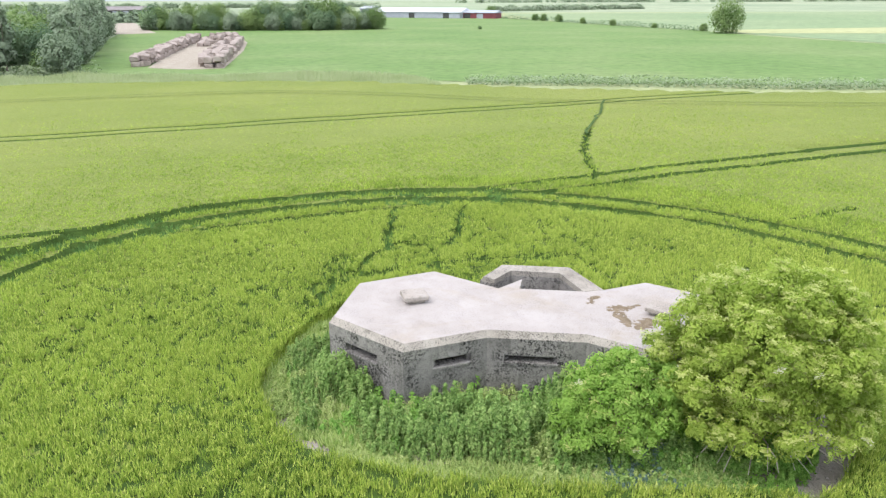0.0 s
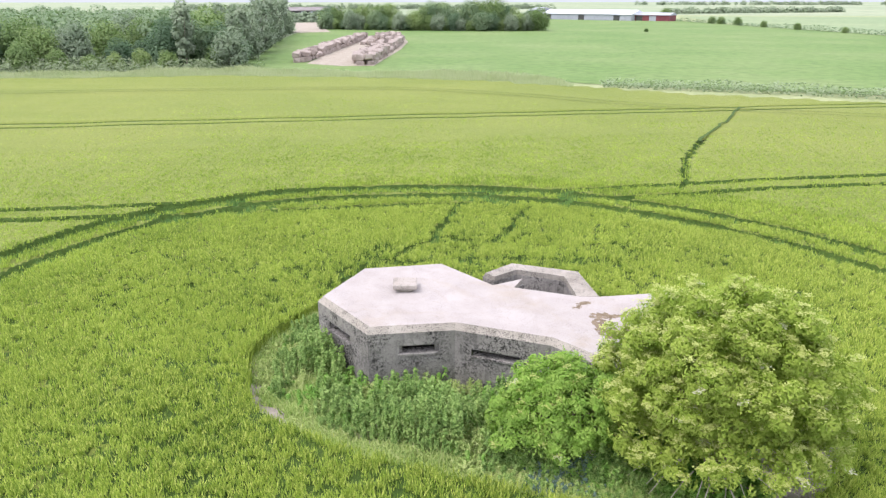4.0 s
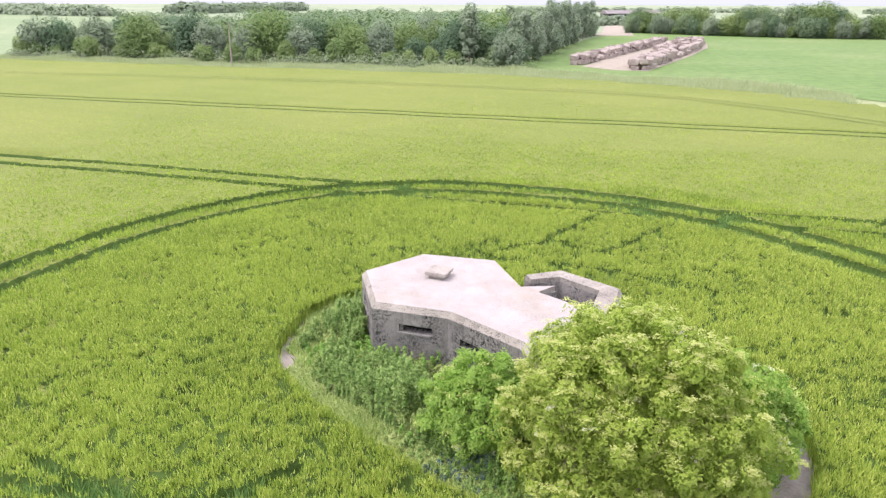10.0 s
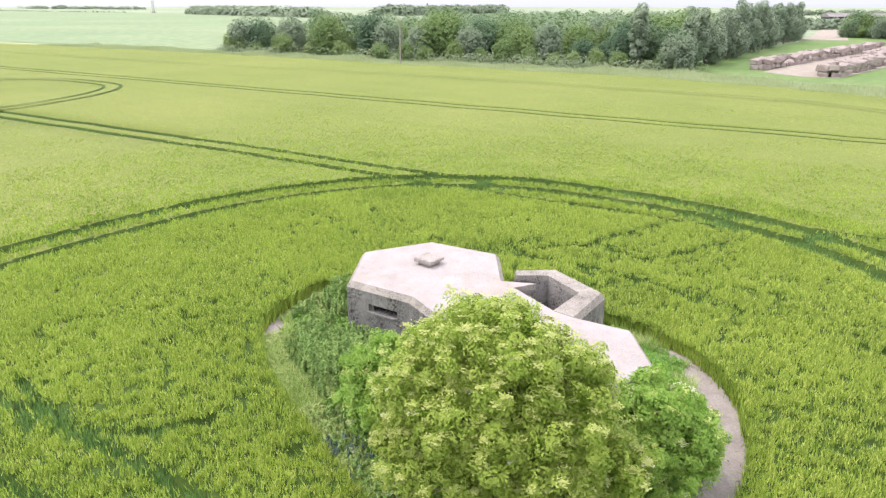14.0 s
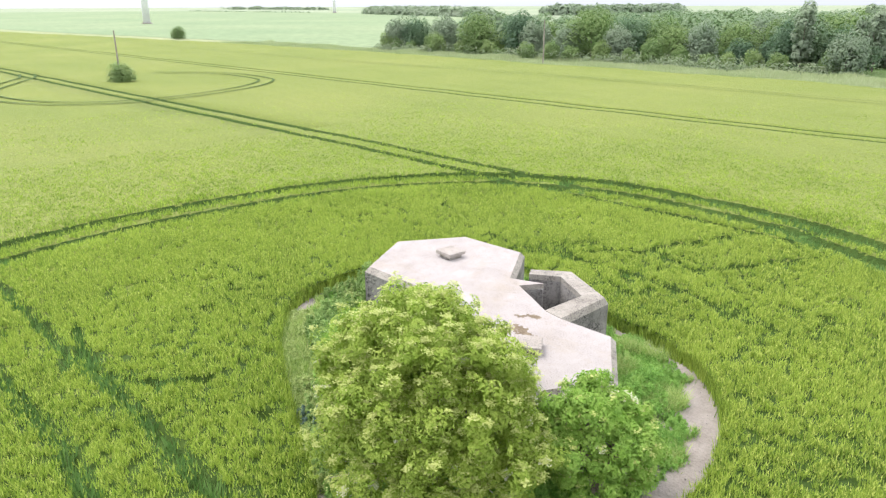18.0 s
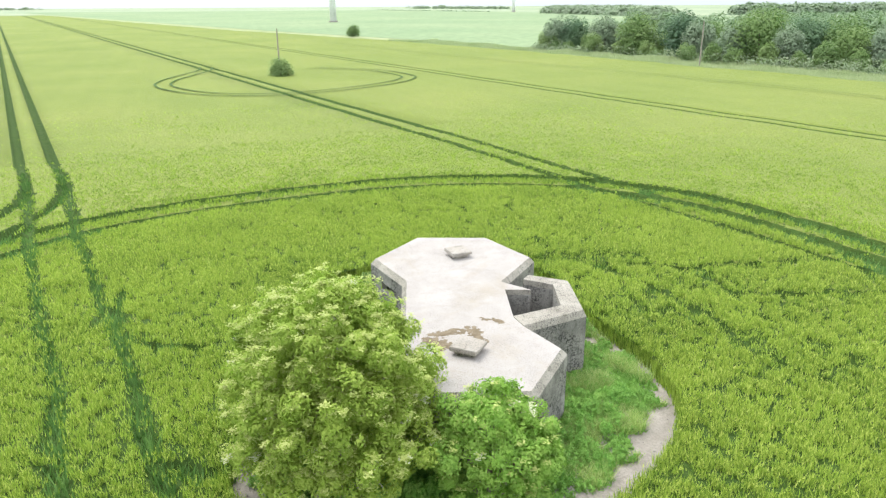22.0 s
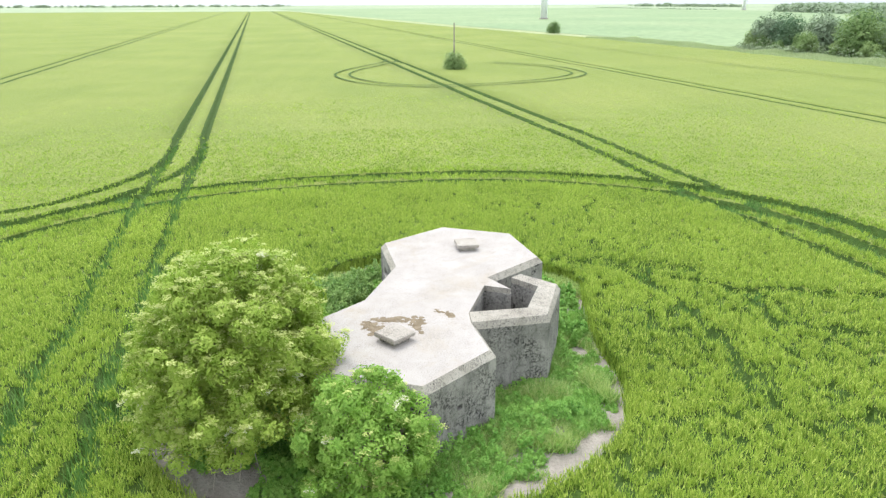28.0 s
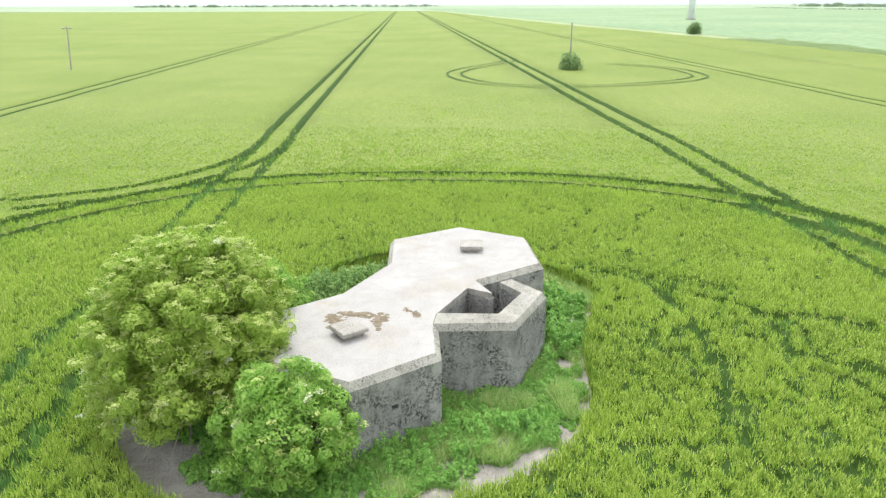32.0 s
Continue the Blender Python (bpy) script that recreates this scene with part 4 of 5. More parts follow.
BARE = np.array([(-3.1, 14.8, .42), (-2.7, 14.2, .42), (-2.2, 13.6, .36), (9.2, 18.8, .5), (8.5, 19.6, .5), (7.6, 20.35, .34), (9.95, 17.8, .4), (10.4, 16.6, .4), (10.8, 15.2, .34), (10.8, 14.5, .34), (10.75, 13.8, .34), (10.5, 13.1, .36), (10.15, 12.5, .36), (9.75, 11.9, .36), (9.3, 11.4, .36),
                 (8.8, 10.9, .34), (8.2, 10.5, .32), (7.7, 10.15, .28), (6.3, 20.75, .3), (5.0, 20.7, .3), (7.9, 18.9, .25), (6.9, 19.3, .2), (4.2, 20.4, .34)])
WEST = [(-3.6, 21), (-3.6, 13), (0, 11.4), (3.5, 10.6), (6.2, 10), (6.2, 13.6), (4.4, 14.7), (2.2, 15.4), (0, 15), (-1.7, 17), (-0.6, 19.4), (1.7, 19.8), (0.5, 21.6)]
WEST_IN = [(-2.9, 19.2), (-2.6, 15.0), (-0.8, 13.3), (1.6, 12.4), (4.3, 11.3), (5.6, 11.6), (5.6, 13.6), (4.4, 14.7), (2.2, 15.4), (0, 15), (-1.7, 17), (-0.8, 19.4)]
EAST = [(6.1, 17.2), (5.9, 19.1), (3.9, 19.8), (2.0, 20), (1.6, 21.2), (4.0, 20.7), (5.9, 20.8), (7.9, 20.2), (9.2, 18.9), (10.1, 16.8), (10.4, 14), (8.9, 15.8), (7.6, 17.5)]
NORTH = [(-0.4, 20.4), (0.3, 19.7), (1.8, 20.0), (3.2, 19.9), (4.0, 20.2), (3.4, 20.8), (1.4, 21.0), (0.2, 21.2)]
BACK = [(-3.1, 15.4), (-1.7, 15.2), (-1.75, 17.1), (-0.9, 19.3), (0.2, 19.9), (-0.8, 20.8), (-2.2, 19.5), (-3.2, 17.6)]
SOUTH = [(5, 10.5), (7.4, 10.3), (9.0, 11.4), (9.9, 12.7), (10.4, 14.8), (9.8, 16), (8, 13.5), (6, 13.2), (4.5, 12.5)]


def leafy_plants(name, n, region, r0, r1, h0, h1, leaf, per, mat, label, seed, aspect=0.25, clump=0.9, thresh=0.3):
    """Many separate weeds: each a tuft of leaves up a stem, taller in the middle of the island."""
    r = np.random.default_rng(seed)
    b = np.array(region)
    p = r.uniform(b.min(0), b.max(0), (n * 6, 2))
    ok = inside(p[:, 0], p[:, 1], region) & ~inside(p[:, 0], p[:, 1], BASE) & inside(p[:, 0], p[:, 1], _c + (ISLAND - _c) * 0.97) & ~bare(p) & (vnoise(p[:, 0], p[:, 1], clump, seed) > thresh)
    p = p[ok][:n]
    m = len(p)
    shrink = np.where(inside(p[:, 0], p[:, 1], _c + (ISLAND - _c) * 0.80), 1.0, 0.5)
    h = (h0 + (h1 - h0) * (0.45 * r.random(m) ** 1.5 + 0.75 * np.clip(vnoise(p[:, 0], p[:, 1], 0.85, 77) * 1.7 - 0.45, 0, 1))) * shrink
    rad = r.uniform(r0, r1, m) * shrink
    k = np.repeat(np.arange(m), per)
    f = r.random(len(k)) ** 0.7
    a = r.uniform(0, 6.2832, len(k))
    w = rad[k] * (1.15 - 0.85 * f) * np.sqrt(r.random(len(k)))
    c = np.c_[p[k, 0] + np.cos(a) * w, p[k, 1] + np.sin(a) * w, h[k] * f]
    nrm = np.c_[np.cos(a) * 0.8, np.sin(a) * 0.8, np.full(len(k), 0.9)]
    v, fc = leaf_cloud(c, nrm, leaf, seed + 1, 0.35, aspect)
    return tagged(new(name, raw_mesh(name, v, fc, [mat])), label, "weeds", "", "stuff")


def bare(p):
    near = np.zeros(len(p), bool)
    for x, y, rad in BARE:
        near |= np.hypot(p[:, 0] - x, p[:, 1] - y) < rad * (0.6 + 0.8 * vnoise(p[:, 0], p[:, 1], 0.35, 17))
    return near


weeds("island_grass", 15000, WEST, 0.12, 0.34, 0.05, 0.9, 3, M_GRASS, "pale rough grass round the pillbox", 301, 1.4, 0.10)
leafy_plants("back_grass", 420, BACK, 0.12, 0.24, 0.35, 0.8, 0.11, 60, M_GRASS, "tall pale feathery grass behind the pillbox", 303, 0.09, 0.8, 0.15)
leafy_plants("nettles", 900, WEST_IN, 0.10, 0.2, 0.55, 1.3, 0.085, 110, M_NETTLE, "dense green nettles against the pillbox walls", 305, 0.2, 0.9, 0.36)
leafy_plants("green_weeds", 460, WEST_IN, 0.12, 0.25, 0.2, 0.75, 0.07, 110, M_LUSH, "bright green leafy weeds among the nettles", 309, 0.28, 0.8, 0.45)
leafy_plants("pale_weeds", 900, WEST, 0.12, 0.26, 0.2, 0.6, 0.07, 100, M_GRASS, "pale feathery weeds among the grass", 311, 0.14, 0.8, 0.4)
weeds("creeping_weeds", 9000, EAST, 0.08, 0.28, 0.03, 0.9, 3, M_LUSH, "bright green creeping weeds beside the gun bay", 313, 0.7, 0.12)
leafy_plants("bindweed", 1000, EAST, 0.13, 0.26, 0.16, 0.55, 0.07, 80, M_LUSH, "lush low green weeds beside the gun bay", 314, 0.17, 0.8, 0.2)
leafy_plants("corner_weeds", 260, NORTH, 0.15, 0.3, 0.35, 0.95, 0.10, 100, M_LUSH, "bushy green weeds at the corner of the gun bay", 316, 0.28, 0.8, 0.2)
weeds("east_grass", 12000, EAST, 0.15, 0.42, 0.022, 1.1, 3, M_GRASS, "fine green grass beside the gun bay", 315, 0.9, 0.35)
leafy_plants("shade_weeds", 1000, SOUTH, 0.14, 0.28, 0.3, 0.6, 0.08, 90, M_LUSH, "green weeds under the elder bushes", 317, 0.25, 1.0, 0.3)
weeds("dry_grass", 8000, WEST, 0.08, 0.24, 0.04, 1.0, 3, M_DRY, "straw-coloured dry grass at the field edge", 321, 1.1, 0.45)
leafy_plants("blue_weeds", 90, [(3.5, 11.0), (5.2, 10.6), (5.3, 11.9), (3.5, 12.1)], 0.12, 0.22, 0.3, 0.7, 0.08, 80, M_BLUE, "blue-green faded weeds beside the small elder", 325, 0.2, 0.5, 0.2)
leafy_plants("shady_nettles", 420, [(2.6, 11.7), (5.0, 10.7), (6.8, 10.2), (6.8, 12.6), (5.2, 13.2), (2.8, 13.0)], 0.13, 0.25, 0.35, 0.8, 0.085, 90, M_NETTLE, "dark green nettles between the elder bushes", 327, 0.22, 0.8, 0.1)
leafy_plants("margin_grass", 800, [(-1.9, 13.3), (0.5, 12.05), (3.4, 11.1), (6.4, 10.25), (6.5, 10.8), (3.7, 11.7), (0.8, 12.7), (-1.2, 13.8)], 0.1, 0.2, 0.3, 0.6, 0.11, 60, M_GRASS, "pale seeding grass along the field edge", 329, 0.13, 0.8, 0.1)


# ---- distance ----
def clumps(region, n, z0, z1, size, seed, profile=None):
    r = np.random.default_rng(seed)
    b = np.array(region)
    p = r.uniform(b.min(0), b.max(0), (n * 3, 2))
    p = p[inside(p[:, 0], p[:, 1], region)][:n]
    z = z0 + (z1 - z0) * r.random(len(p)) ** 1.3
    if profile:
        z = z * (0.65 + 0.6 * vnoise(p[:, 0], p[:, 1], profile, seed))
    c = np.c_[p, z]
    return leaf_cloud(c, np.tile((0, 0, 1.0), (len(c), 1)), size, seed + 1, 0.45)


def domes(pts, rads, heights, per, size, seed):
    """Rounded tree tops at the given places, each a dome of leaf clumps down to the ground."""
    r = np.random.default_rng(seed)
    cs, ns = [], []
    for x, y in pts:
        rad, zc = r.uniform(*rads), r.uniform(*heights)
        dv = r.normal(0, 1, (per, 3))
        dv /= np.linalg.norm(dv, axis=1)[:, None]
        dv[:, 2] = np.abs(dv[:, 2]) * 1.1 - 0.1
        cs.append(np.array((x, y, zc)) + dv * rad * (1 - 0.2 * r.random((per, 1))))
        low = cs[-1][:, 2] < zc + 0.1 * rad
        cs[-1][low, 2] *= r.random(low.sum())
        ns.append(dv + np.array((0, 0, 0.3)))
    return leaf_cloud(np.concatenate(cs), np.concatenate(ns), size, seed + 1, 0.25)


def verge(name, a_line, depth, n, h, mat, label, seed, width=0.16):
    r = np.random.default_rng(seed)
    line = smooth_path(a_line, 2.0)
    k = r.integers(0, len(line) - 1, n)
    f = r.random((n, 1))
    p = line[k] * (1 - f) + line[k + 1] * f
    p = p + np.c_[r.normal(0, 0.4, n), depth * r.random(n)]
    hh = h * (0.35 + 0.9 * vnoise(p[:, 0], p[:, 1], 4.0, seed))
    v, fc = blades(np.c_[p, np.full(n, -0.1)], hh, width, 0.6, 3, seed + 1)
    return tagged(new(name, raw_mesh(name, v, fc, [mat])), label, "verge", "", "stuff")


sheet("ditch_bank", [*[(x, y - 9) for x, y in FIELD_EDGE], *[(x, y + 15) for x, y in FIELD_EDGE][::-1]], -0.05, M_BANK, "rough grassy ditch bank at the field edge", category="bank")
verge("verge_grass", [(x, y - 1.2) for x, y in FIELD_EDGE[2:10]], 13, 34000, 0.95, M_REED, "tall pale verge grass along the ditch", 401)
v, f = clumps([(18.6, 83.2), (32.9, 77.9), (54, 69.3), (75, 62.8), (76.8, 68.1), (54.1, 74.9), (33.9, 83.6), (20.6, 87.8)], 11000, 0.0, 0.85, 0.34, 404, 3.0)
tagged(new("verge_scrub", raw_mesh("verge_scrub", v, f, [M_BRAMBLE])), "low grey-green scrub in the ditch", "scrub", "", "stuff")
PASTURE = [(-30.7, 107.1), (1.1, 97.6), (20.6, 85.8), (54.1, 74.1), (126.4, 51.1), (126.9, 137.7), (123.7, 162.6), (123.2, 188.7), (125.5, 207.3), (116.2, 296.6), (109.9, 365.8), (46.7, 403.2), (26.4, 251.8), (-50.6, 261.1), (-48.8, 240.4), (-36.7, 130.1)]
sheet("pasture", PASTURE, 0.0, M_PASTURE, "level green pasture beyond the ditch", category="pasture")
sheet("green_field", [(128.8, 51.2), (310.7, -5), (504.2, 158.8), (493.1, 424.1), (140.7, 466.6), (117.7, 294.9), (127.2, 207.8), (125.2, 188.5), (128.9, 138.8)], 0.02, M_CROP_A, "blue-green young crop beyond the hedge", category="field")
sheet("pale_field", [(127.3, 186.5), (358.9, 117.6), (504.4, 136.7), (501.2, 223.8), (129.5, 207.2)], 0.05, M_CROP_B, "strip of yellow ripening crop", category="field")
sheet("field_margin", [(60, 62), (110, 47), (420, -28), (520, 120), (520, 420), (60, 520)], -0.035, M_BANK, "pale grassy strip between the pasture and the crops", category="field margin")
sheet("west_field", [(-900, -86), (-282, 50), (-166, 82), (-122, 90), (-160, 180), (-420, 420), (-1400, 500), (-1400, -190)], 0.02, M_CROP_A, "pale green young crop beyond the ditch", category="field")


def far_tree_mesh(name, height, spread, n, size, mat, seed, lumpn=12, column=False):
    """Crown of many leaf clumps on overlapping lobes; returns the mesh."""
    r = np.random.default_rng(seed)
    cs, ns = [], []
    for k in range(lumpn):
        e = (k + 0.5) / lumpn
        a = 2.39996 * k + r.uniform(-0.3, 0.3)
        z = height * (0.16 + 0.72 * e)
        rad = spread * (math.sin(math.pi * min(0.97, 0.18 + 0.72 * e)) ** 0.7) * (0.62 if not column else 0.4) * r.uniform(0.6, 1.05)
        c = np.array((math.cos(a) * rad, math.sin(a) * rad, z))
        s = spread * r.uniform(0.36, 0.55) * (0.8 if column else 1)
        m = n // lumpn
        dv = r.normal(0, 1, (m, 3))
        dv /= np.linalg.norm(dv, axis=1)[:, None]
        cs.append(c + dv * s * (1 - 0.4 * r.random((m, 1)) ** 2))
        ns.append(dv + np.array((0, 0, 0.4)))
    cs, ns = np.concatenate(cs), np.concatenate(ns)
    cs[:, 2] = np.clip(cs[:, 2], 0.2, None)
    v, f = leaf_cloud(cs, ns, size, seed + 1, 0.22)
    return raw_mesh(name, v, f, [mat])


def far_tree(crown, height, label, group, category="tree", trunk_r=0.14):
    t = thing("tree", label, category, (0, 0, 0), group)
    r = random.Random(int(height * 100))
    part("trunk", tube_bm([(0, 0, -0.3), (r.uniform(-.1, .1), 0, height * 0.35), (r.uniform(-.2, .2), r.uniform(-.2, .2), height * 0.75)], [trunk_r, trunk_r * 0.7, 0.03], 5), M_TRUNK, t)
    for k in range(3):
        a = 2.1 * k + r.random()
        part("limb", tube_bm([(0, 0, height * 0.3), (math.cos(a) * height * 0.12, math.sin(a) * height * 0.12, height * 0.5), (math.cos(a) * height * 0.2, math.sin(a) * height * 0.2, height * 0.7)], [trunk_r * 0.5, trunk_r * 0.35, 0.02], 4), M_TRUNK, t)
    ob = new("crown", crown)
    ob.parent = t
    return t


KINDS = [far_tree(far_tree_mesh("crown", 6.4, 3.9, 4600, 0.42, M_TREE, 501, 14), 6.4, "rounded dark green broadleaf tree at the wood's edge", "woodland trees"),
         far_tree(far_tree_mesh("crown", 7.2, 4.3, 5000, 0.42, M_TREE_C, 502, 15), 7.2, "full mid-green broadleaf tree in the wood", "woodland trees"),
         far_tree(far_tree_mesh("crown", 6.6, 3.6, 4600, 0.4, M_TREE_B, 503, 14), 6.6, "grey-green willow in the wood", "woodland trees"),
         far_tree(far_tree_mesh("crown", 3.3, 2.3, 3000, 0.34, M_TREE_C, 504, 10), 3.3, "small yellow-green hawthorn at the wood's edge", "woodland trees"),
         far_tree(far_tree_mesh("crown", 10.2, 2.6, 2800, 0.46, M_TREE_B, 505, 14, True), 10.2, "tall grey-green poplar in a row", "poplar row"),
         far_tree(far_tree_mesh("crown", 2.5, 1.95, 3000, 0.24, M_TREE_C, 506, 16), 2.5, "low spreading green bush", "field bushes", "bush", 0.08)]
used = set()


def plant(kind, x, y, s, a, label="", group=""):
    src = KINDS[kind]
    m = pose(x, y, 0, 0, 0, a) @ Matrix.Diagonal((s, s, s * (0.9 + 0.2 * ((x * 7.3 + y * 3.1) % 1)), 1))
    if kind in used:
        ob = copy_thing(src, m)
    else:
        used.add(kind)
        src.matrix_basis = pose(x, y, 0, 0, 0, a)
        return src
    if label:
        tagged(ob, label)
    return ob


TR = random.Random(61)
WOOD_FRONT = smooth_path([(-120, 88), (-113.1, 89.6), (-94.5, 93.6), (-81.6, 93.9), (-67.7, 97.4), (-56.6, 101.9), (-43.5, 104.3), (-32.3, 106.7)], 1.0)
for i in range(0, len(WOOD_FRONT), 4):
    x, y = WOOD_FRONT[i]
    plant(3, x + TR.uniform(-1.5, 1.5), y + TR.uniform(-1.0, 1.5), TR.uniform(0.5, 1.15), TR.uniform(0, 360))
for row in range(4):
    for i in range(0, len(WOOD_FRONT), 6):
        x, y = WOOD_FRONT[i]
        plant(TR.choice([0, 0, 1, 1, 2]), x - row * 1.5 + TR.uniform(-2.5, 2.5), y + 4 + row * 6.0 + TR.uniform(-2, 2), TR.uniform(0.6, 1.15), TR.uniform(0, 360))
for k in range(30):
    f = k / 29
    plant(4 if k % 4 else 2, -31.5 + (-53 + 31.5) * f ** 1.1 + TR.uniform(-1, 1), 106 + 132 * f + TR.uniform(-1, 1), TR.uniform(0.85, 1.1), TR.uniform(0, 360))
    plant(TR.choice([0, 1, 4]), -37 + (-53 + 31.5) * f + TR.uniform(-1.5, 1.5), 107 + 132 * f, TR.uniform(0.85, 1.1), TR.uniform(0, 360))
# the wood's inner canopy: rounded tree tops standing shoulder to shoulder
wr = np.random.default_rng(520)
wp = wr.uniform((-150, 100), (-34, 245), (1500, 2))
wp = wp[inside(wp[:, 0], wp[:, 1], [(-122, 104), (-36, 120), (-56, 245), (-150, 245)])][:430]
v, f = domes(wp, (2.4, 4.4), (2.4, 4.2), 190, 0.85, 521)
tagged(new("woodland", raw_mesh("woodland", v, f, [M_TREE])), "dense green tree canopy of the wood", "woodland", "", "stuff")
v, f = clumps([(-119.6, 84.8), (-96.4, 90.5), (-73.5, 92), (-56.5, 96.5), (-30.2, 101.9), (-25.1, 104.7), (-31.3, 108.9), (-56.6, 101.9), (-94.7, 95.8), (-121, 89)], 9000, 0.2, 1.9, 0.36, 523, 5.0)
tagged(new("brambles", raw_mesh("brambles", v, f, [M_BRAMBLE])), "low grey-green bramble scrub before the wood", "bramble", "", "stuff")

_bp = np.r_[WOOD_FRONT[:18:2], WOOD_FRONT[int(len(WOOD_FRONT) * 0.6)::2]] + np.array((0, -2.2))
v, f = domes(_bp, (1.0, 1.7), (0.0, 0.3), 260, 0.3, 525)
tagged(new("bramble_mounds", raw_mesh("bramble_mounds", v, f, [M_BRAMBLE])), "rounded pale grey-green bramble mounds before the wood", "bramble", "", "stuff")

# far belt of trees behind the straw
FAR_WOOD = smooth_path([(-44.7, 257.6), (-16.8, 247.1), (10.6, 241.4), (29.3, 243.6)], 2.5)
for i in range(len(FAR_WOOD)):
    x, y = FAR_WOOD[i]
    plant(TR.choice([0, 1, 3, 2]), x, y + TR.uniform(0, 3), TR.uniform(0.45, 1.0), TR.uniform(0, 360))
    plant(TR.choice([0, 1, 1]), x + 1, y + 8 + TR.uniform(-2, 2), TR.uniform(0.6, 1.3), TR.uniform(0, 360))

# single bushes and trees
t = plant(1, 122.8, 189, 1.22, 40, "round yellow-green willow standing alone by the hedge")
for x, y, s, lab in ((-77.9, 24.8, 1.0, "round dark green bush at the foot of a pole"), (-204.4, 67.6, 1.32, "lone dark green bush on the ditch bank"), (123.7, 202.2, 0.81, "dark green bush along the hedge"), (121.2, 227.7, 0.63, "dark green bush along the hedge"),
                     (117.4, 251.5, 0.81, "dark green bush along the hedge"), (116.1, 276.2, 0.81, "dark green bush along the hedge"), (114.7, 297.9, 1.08, "dark green bush along the hedge"), (112.4, 321.3, 1.08, "dark green bush along the hedge"), (113.1, 312.6, 1.08, "dark green bush along the hedge"), (104.1, 369.7, 1.53, "dark green tree beside the barn"), (107.1, 373.8, 2.07, "dark green tree beside the barn"), (62.4, 234.7, 0.45, "small dark bush in the pasture")):
    plant(5, x, y, s, TR.uniform(0, 360), lab)
v, f = clumps([(107.8, 362.4), (109.9, 361), (116.3, 292.4), (125.6, 204.6), (123.2, 205), (114.1, 293.5)], 9000, 0.1, 1.7, 0.5, 530, 9.0)
tagged(new("hedge", raw_mesh("hedge", v, f, [M_TREE])), "low dark field hedge", "hedge", "", "stuff")

# distant tree lines; the pale willow colour paints the haze over them
for nm, a, b, h, n, seed in (("tree_line", (-435, 372), (-700, 420), 13, 5000, 541), ("tree_line", (-480, 480), (-560, 760), 16, 4000, 542), ("tree_line", (-2250, 1300), (-1850, 1350), 14, 1500, 543), ("tree_line", (-1950, 680), (-1500, 760), 12, 1500, 544),
                             ("tree_line", (-2300, -1300), (-2500, -300), 14, 2500, 545), ("tree_line", (-3000, 1200), (-3300, 1300), 14, 1200, 546), ("tree_line", (400, 1650), (1600, 1500), 14, 4000, 547), ("tree_line", (-300, 830), (120, 900), 10, 3000, 548),
                             ("tree_line", (160, 560), (330, 640), 8, 2000, 549), ("tree_line", (-1400, 420), (-900, 440), 3, 1500, 550), ("tree_line", (-130, 330), (-60, 345), 8, 1600, 551)):
    k = max(12, n // 18)
    w = np.random.default_rng(seed).random((k, 2))
    pts = np.array(a) + (np.array(b) - np.array(a)) * w[:, :1] + (w[:, 1:] - 0.5) * 14
    v, f = domes(pts, (h * 0.32, h * 0.62), (0.0, h * 0.12), 60, h * 0.24, seed)
    tagged(new(nm, raw_mesh(nm, v, f, [M_TREE_B])), "distant line of trees, haze put into its pale leaf colour", "tree line", "", "stuff")


# straw stacks
stack = thing("straw_stack", "long weathered stack of large grey-tan straw bales", "straw stack", (0, 0, 0))
sr = random.Random(71)
bale_mesh = []
for k in range(5):
    bm = box_bm(-1.2, -0.6, 0, 1.2, 0.6, 0.85, 0.12, 0.1, 80 + k)
    me = bpy.data.meshes.new("bale")
    bm.to_mesh(me)
    bm.free()
    me.materials.append(M_STRAW)
    bale_mesh.append(me)


def bale_row(p0, p1, wide, high, ragged):
    p0, p1 = Vector((*p0, 0)), Vector((*p1, 0))
    d = (p1 - p0).normalized()
    nrm, L = Vector((-d.y, d.x, 0)), (p1 - p0).length
    a = math.degrees(math.atan2(d.y, d.x))
    for i in range(int(L / 2.5)):
        for j in range(wide):
            for k in range(high):
                if sr.random() < ragged * (k + 0.3):
                    break
                ob = new("bale", bale_mesh[sr.randrange(5)])
                q = p0 + d * (i * 2.5 + 1.2 + sr.uniform(-0.25, 0.25)) + nrm * (j * 1.3 + sr.uniform(-0.15, 0.15))
                ob.matrix_basis = pose(q.x, q.y, k * 0.82 - 0.08, sr.uniform(-9, 9), sr.uniform(-10, 10), a + sr.uniform(-22, 22))
                ob.parent = stack


bale_row((-22.8, 117.5), (-21.8, 197), 2, 2, 0.16)
bale_row((-11.4, 112.5), (-10.8, 178), 3, 2, 0.3)
bale_row((-11.6, 178), (-13.4, 198), 5, 2, 0.26)
bale_row((-17.5, 165), (-18.5, 196), 2, 1, 0.3)
sheet("loose_straw", [(-21.6, 115), (-15.5, 111), (-10.5, 111.5), (-9.2, 150), (-9.5, 178), (-12, 199), (-24.5, 198), (-23, 160)], 0.03, M_CHAFF, "trampled loose straw between the bales", "structure", "straw")
sheet("straw_spill", [(-52, 236), (-47, 230), (-38, 236), (-44, 260), (-60, 330), (-78, 420), (-88, 420), (-66, 310), (-52, 250)], 0.03, M_CHAFF, "pale loose straw heap ground", "structure", "straw")

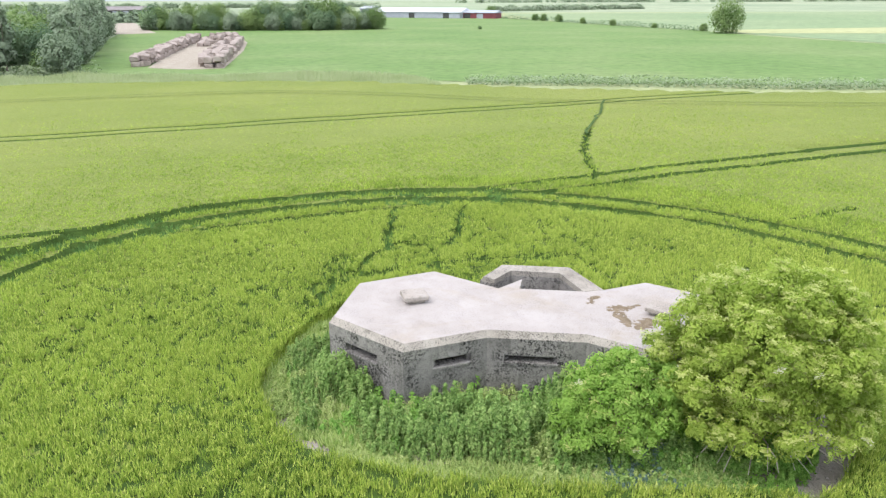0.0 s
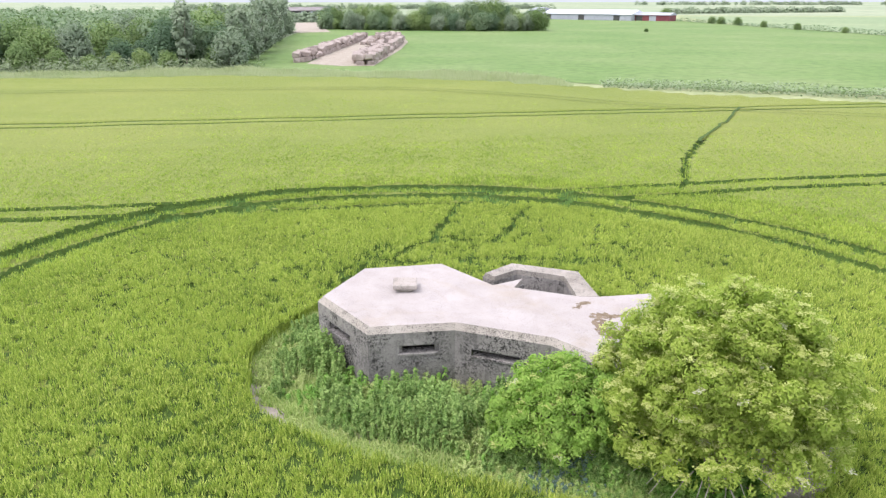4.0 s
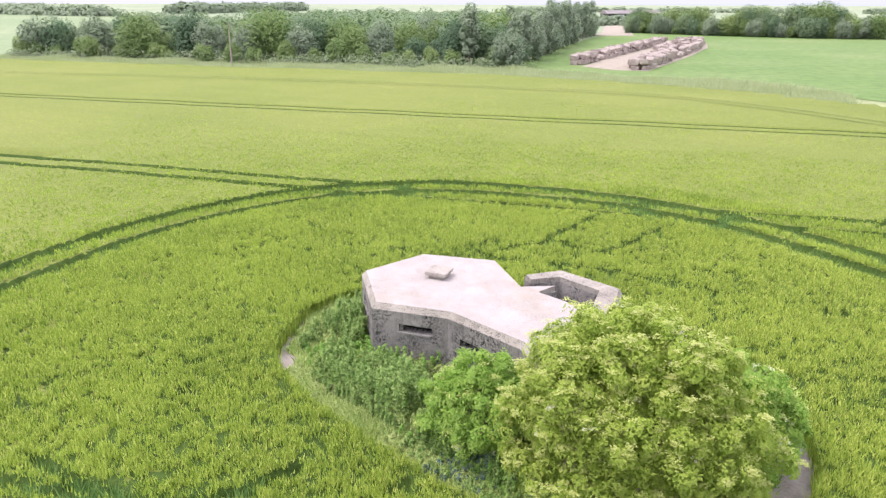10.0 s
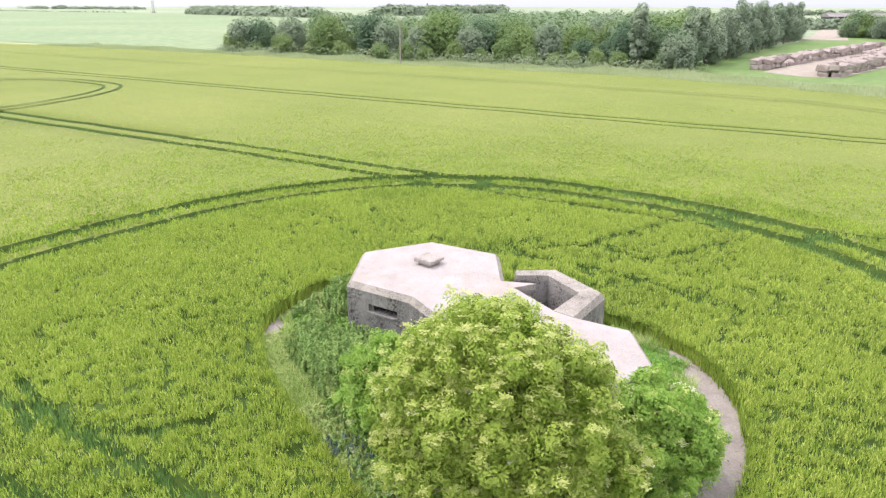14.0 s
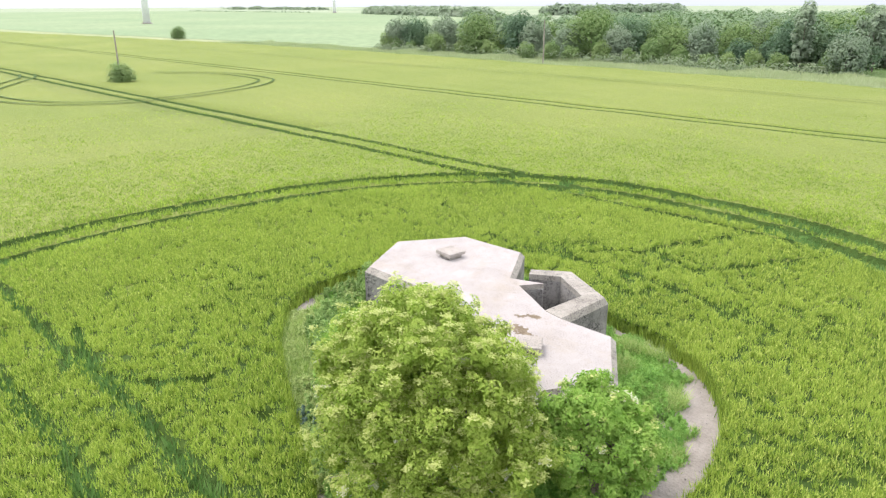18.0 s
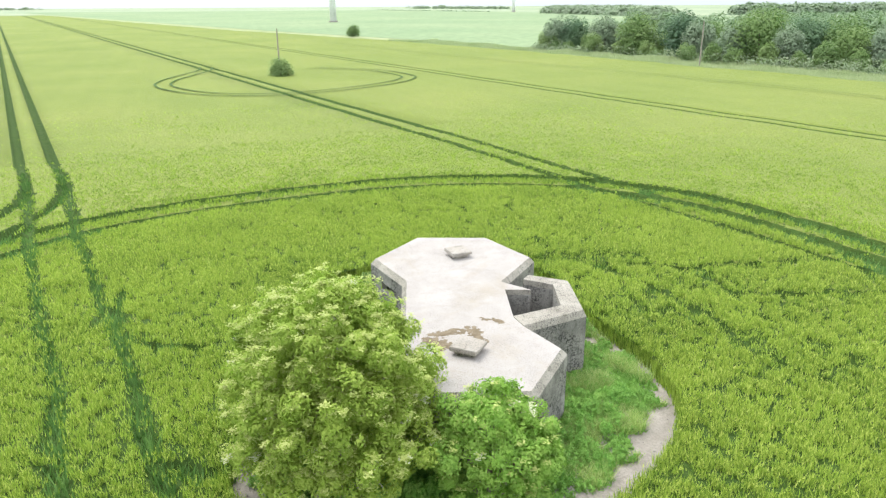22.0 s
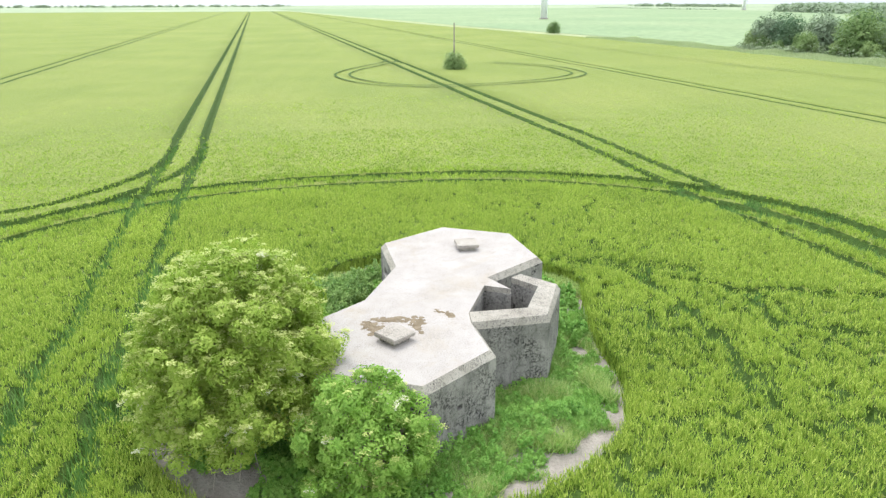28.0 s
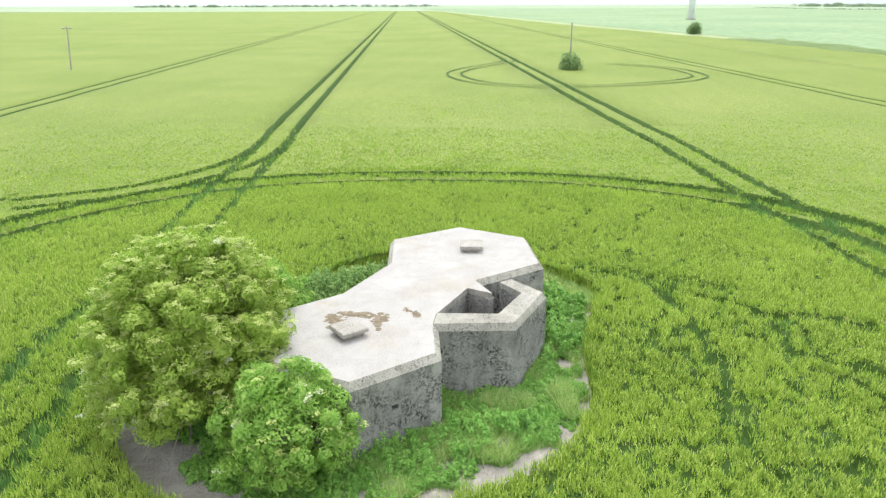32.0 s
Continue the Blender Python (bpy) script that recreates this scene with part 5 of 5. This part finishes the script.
# barns
def barn(x0, y0, x1, y1, wide, wall_h, ridge, label, wall_m, roof_m):
    p0, p1 = Vector((x0, y0, 0)), Vector((x1, y1, 0))
    L = (p1 - p0).length
    t = thing("barn", label, "barn", (x0, y0, 0))
    a = math.atan2(y1 - y0, x1 - x0)
    t.rotation_euler = (0, 0, a)
    part("wall", box_bm(0, 0, -0.3, L, wide, wall_h), wall_m, t)
    bm = bmesh.new()
    for x in (-0.4, L + 0.4):
        for y, z in ((-0.5, wall_h), (wide / 2, ridge), (wide + 0.5, wall_h), (wide + 0.5, wall_h - 0.2), (-0.5, wall_h - 0.2)):
            bm.verts.new((x, y, z))
    bm.verts.ensure_lookup_table()
    vs = bm.verts[:]
    bm.faces.new(vs[:5]), bm.faces.new(vs[5:][::-1])
    for k in range(5):
        bm.faces.new((vs[k], vs[5 + k], vs[5 + (k + 1) % 5], vs[(k + 1) % 5]))
    bmesh.ops.recalc_face_normals(bm, faces=bm.faces[:])
    part("roof", bm, roof_m, t, "pale sheet roof")
    for k in range(int(L / 7)):
        part("door", box_bm(1.5 + k * 7, -0.08, 0, 5.0 + k * 7, 0.02, wall_h * 0.8), M_DARK if k % 3 == 0 else M_CLAD, t)
    return t


barn(49.4, 402.9, 88, 365.9, 12.5, 3, 5, "long low barn with a white sheet roof", M_CLAD, M_ROOFING)
barn(89.7, 369, 104.2, 356.7, 7.1, 2.8, 3.9, "small dark red shed beside the barn", M_RED, M_CLAD)
barn(43.2, 416.8, 48.5, 409.5, 8.9, 4.5, 5.8, "grey shed at the barn's end", M_CLAD, M_CLAD)
# its walls are solid; their near-black colour stands for shade under the roof
barn(-112, 508, -80, 530, 14, 3.0, 5.2, "open-sided barn with a brown roof behind the trees, inner shade as dark solid walls", M_DARK, M_BROWN)


# poles and towers
def pole(x, y, h, lean, bar, label):
    t = thing("utility_pole", label, "utility pole", (x, y, 0), "poles across the field")
    part("shaft", tube_bm([(0, 0, -0.5), (lean * 0.5, 0, h * 0.5), (lean, 0, h)], [0.11, 0.10, 0.08], 8), M_POLE, t)
    if bar:
        part("crossarm", box_bm(lean - 0.06, -0.75, h - 0.35, lean + 0.06, 0.75, h - 0.22, 0.01), M_POLE, t)
        for k in (-0.6, 0.0, 0.6):
            part("insulator", tube_bm([(lean, k, h - 0.22), (lean, k, h - 0.05)], [0.05, 0.03], 6), M_CLAD, t, "grey insulator")
    return t


pole(-67.2, 84.9, 7.0, 0.0, False, "plain weathered timber utility pole before the wood")
pole(-78.7, 24.8, 6.5, 0.0, False, "plain timber utility pole standing in a bush")
pole(-72.1, -42.9, 6.2, -0.7, True, "leaning timber utility pole with a crossarm")


def tower(x, y, h, r0, r1):
    t = thing("turbine_tower", "smooth white tapered wind turbine tower", "wind turbine", (x, y, 0), "wind turbines")
    part("tower", tube_bm([(0, 0, -1), (0, 0, h * 0.5), (0, 0, h)], [r0, (r0 + r1) / 2, r1], 16), M_WHITE, t, smooth=True)
    part("foundation", tube_bm([(0, 0, -0.5), (0, 0, 0.6)], [r0 * 1.5, r0 * 1.4], 16), M_EDGE, t)
    return t


tower(-409, 109, 45, 2.0, 1.2)
tower(-890, 470, 45, 2.1, 1.2)


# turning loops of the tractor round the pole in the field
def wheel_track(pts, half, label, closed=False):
    # flat strip above the canopy; its dark colour stands for the shade in a rut
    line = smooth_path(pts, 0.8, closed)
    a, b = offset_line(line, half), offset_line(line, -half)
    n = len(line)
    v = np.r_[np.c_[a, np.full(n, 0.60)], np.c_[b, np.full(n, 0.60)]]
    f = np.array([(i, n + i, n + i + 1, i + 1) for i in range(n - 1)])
    return tagged(new("wheel_track", raw_mesh("wheel_track", v, f, [M_TRACK_SHADE])), label, "wheel track", "loops round the pole", "structure")


for s in (-GAUGE, GAUGE):
    loop = offset_line(smooth_path([(-96, 16.5), (-90, 15.8), (-85.2, 13.9), (-77, 10.8), (-69.9, 10.0), (-62.5, 12.5), (-58, 16.5), (-56.6, 20.6), (-57.8, 26.9), (-61.8, 34), (-66.5, 38.5), (-71.5, 40), (-81.3, 38), (-88, 31)], 1.0), s)
    wheel_track(loop[::3], 0.16, "wheel track looping round the field pole, a flat strip coloured as its shade")
for s in (-GAUGE, GAUGE):
    q = offset_line(smooth_path([(-180, 48), (-98, 61), (-62, 69.5), (-35, 74.3), (-16, 76.7), (-3.5, 76.8), (8, 72), (22, 63.7), (55, 53), (110, 40)], 1.5), s)
    wheel_track(q[::2], 0.075, "headland wheel track along the field edge, a flat strip coloured as its shade")
q = smooth_path(PATHS[0][0], 0.5)
q = q + np.c_[vnoise(q[:, 0], q[:, 1], 1.2, 91) - 0.5, q[:, 0] * 0] * 0.5
wheel_track(q[q[:, 1] > 46.5][::2], 0.11, "narrow trodden path through the wheat, a flat strip coloured as its shade")

# stones and crumbs of concrete on the bare margin
_sr = np.random.default_rng(93)
_sp = _sr.uniform((-3.5, 9.8), (11, 21.5), (4000, 2))
_in = _c + (_sp - _c) * 1.13
_sp = _sp[inside(_sp[:, 0], _sp[:, 1], ISLAND) & ~inside(_in[:, 0], _in[:, 1], ISLAND)][:150]
bm = bmesh.new()
for px, py in _sp:
    s = _sr.uniform(0.015, 0.04)
    m = Matrix.Translation((px, py, 0.03)) @ pose(0, 0, 0, *_sr.uniform(0, 360, 3)) @ Matrix.Diagonal((s, s * _sr.uniform(0.6, 1), s * 0.6, 1))
    bmesh.ops.create_icosphere(bm, subdivisions=1, radius=1, matrix=m)
tagged(part("gravel", bm, M_ROOF, None), "pale stones and concrete crumbs on bare soil", "gravel", "", "stuff")
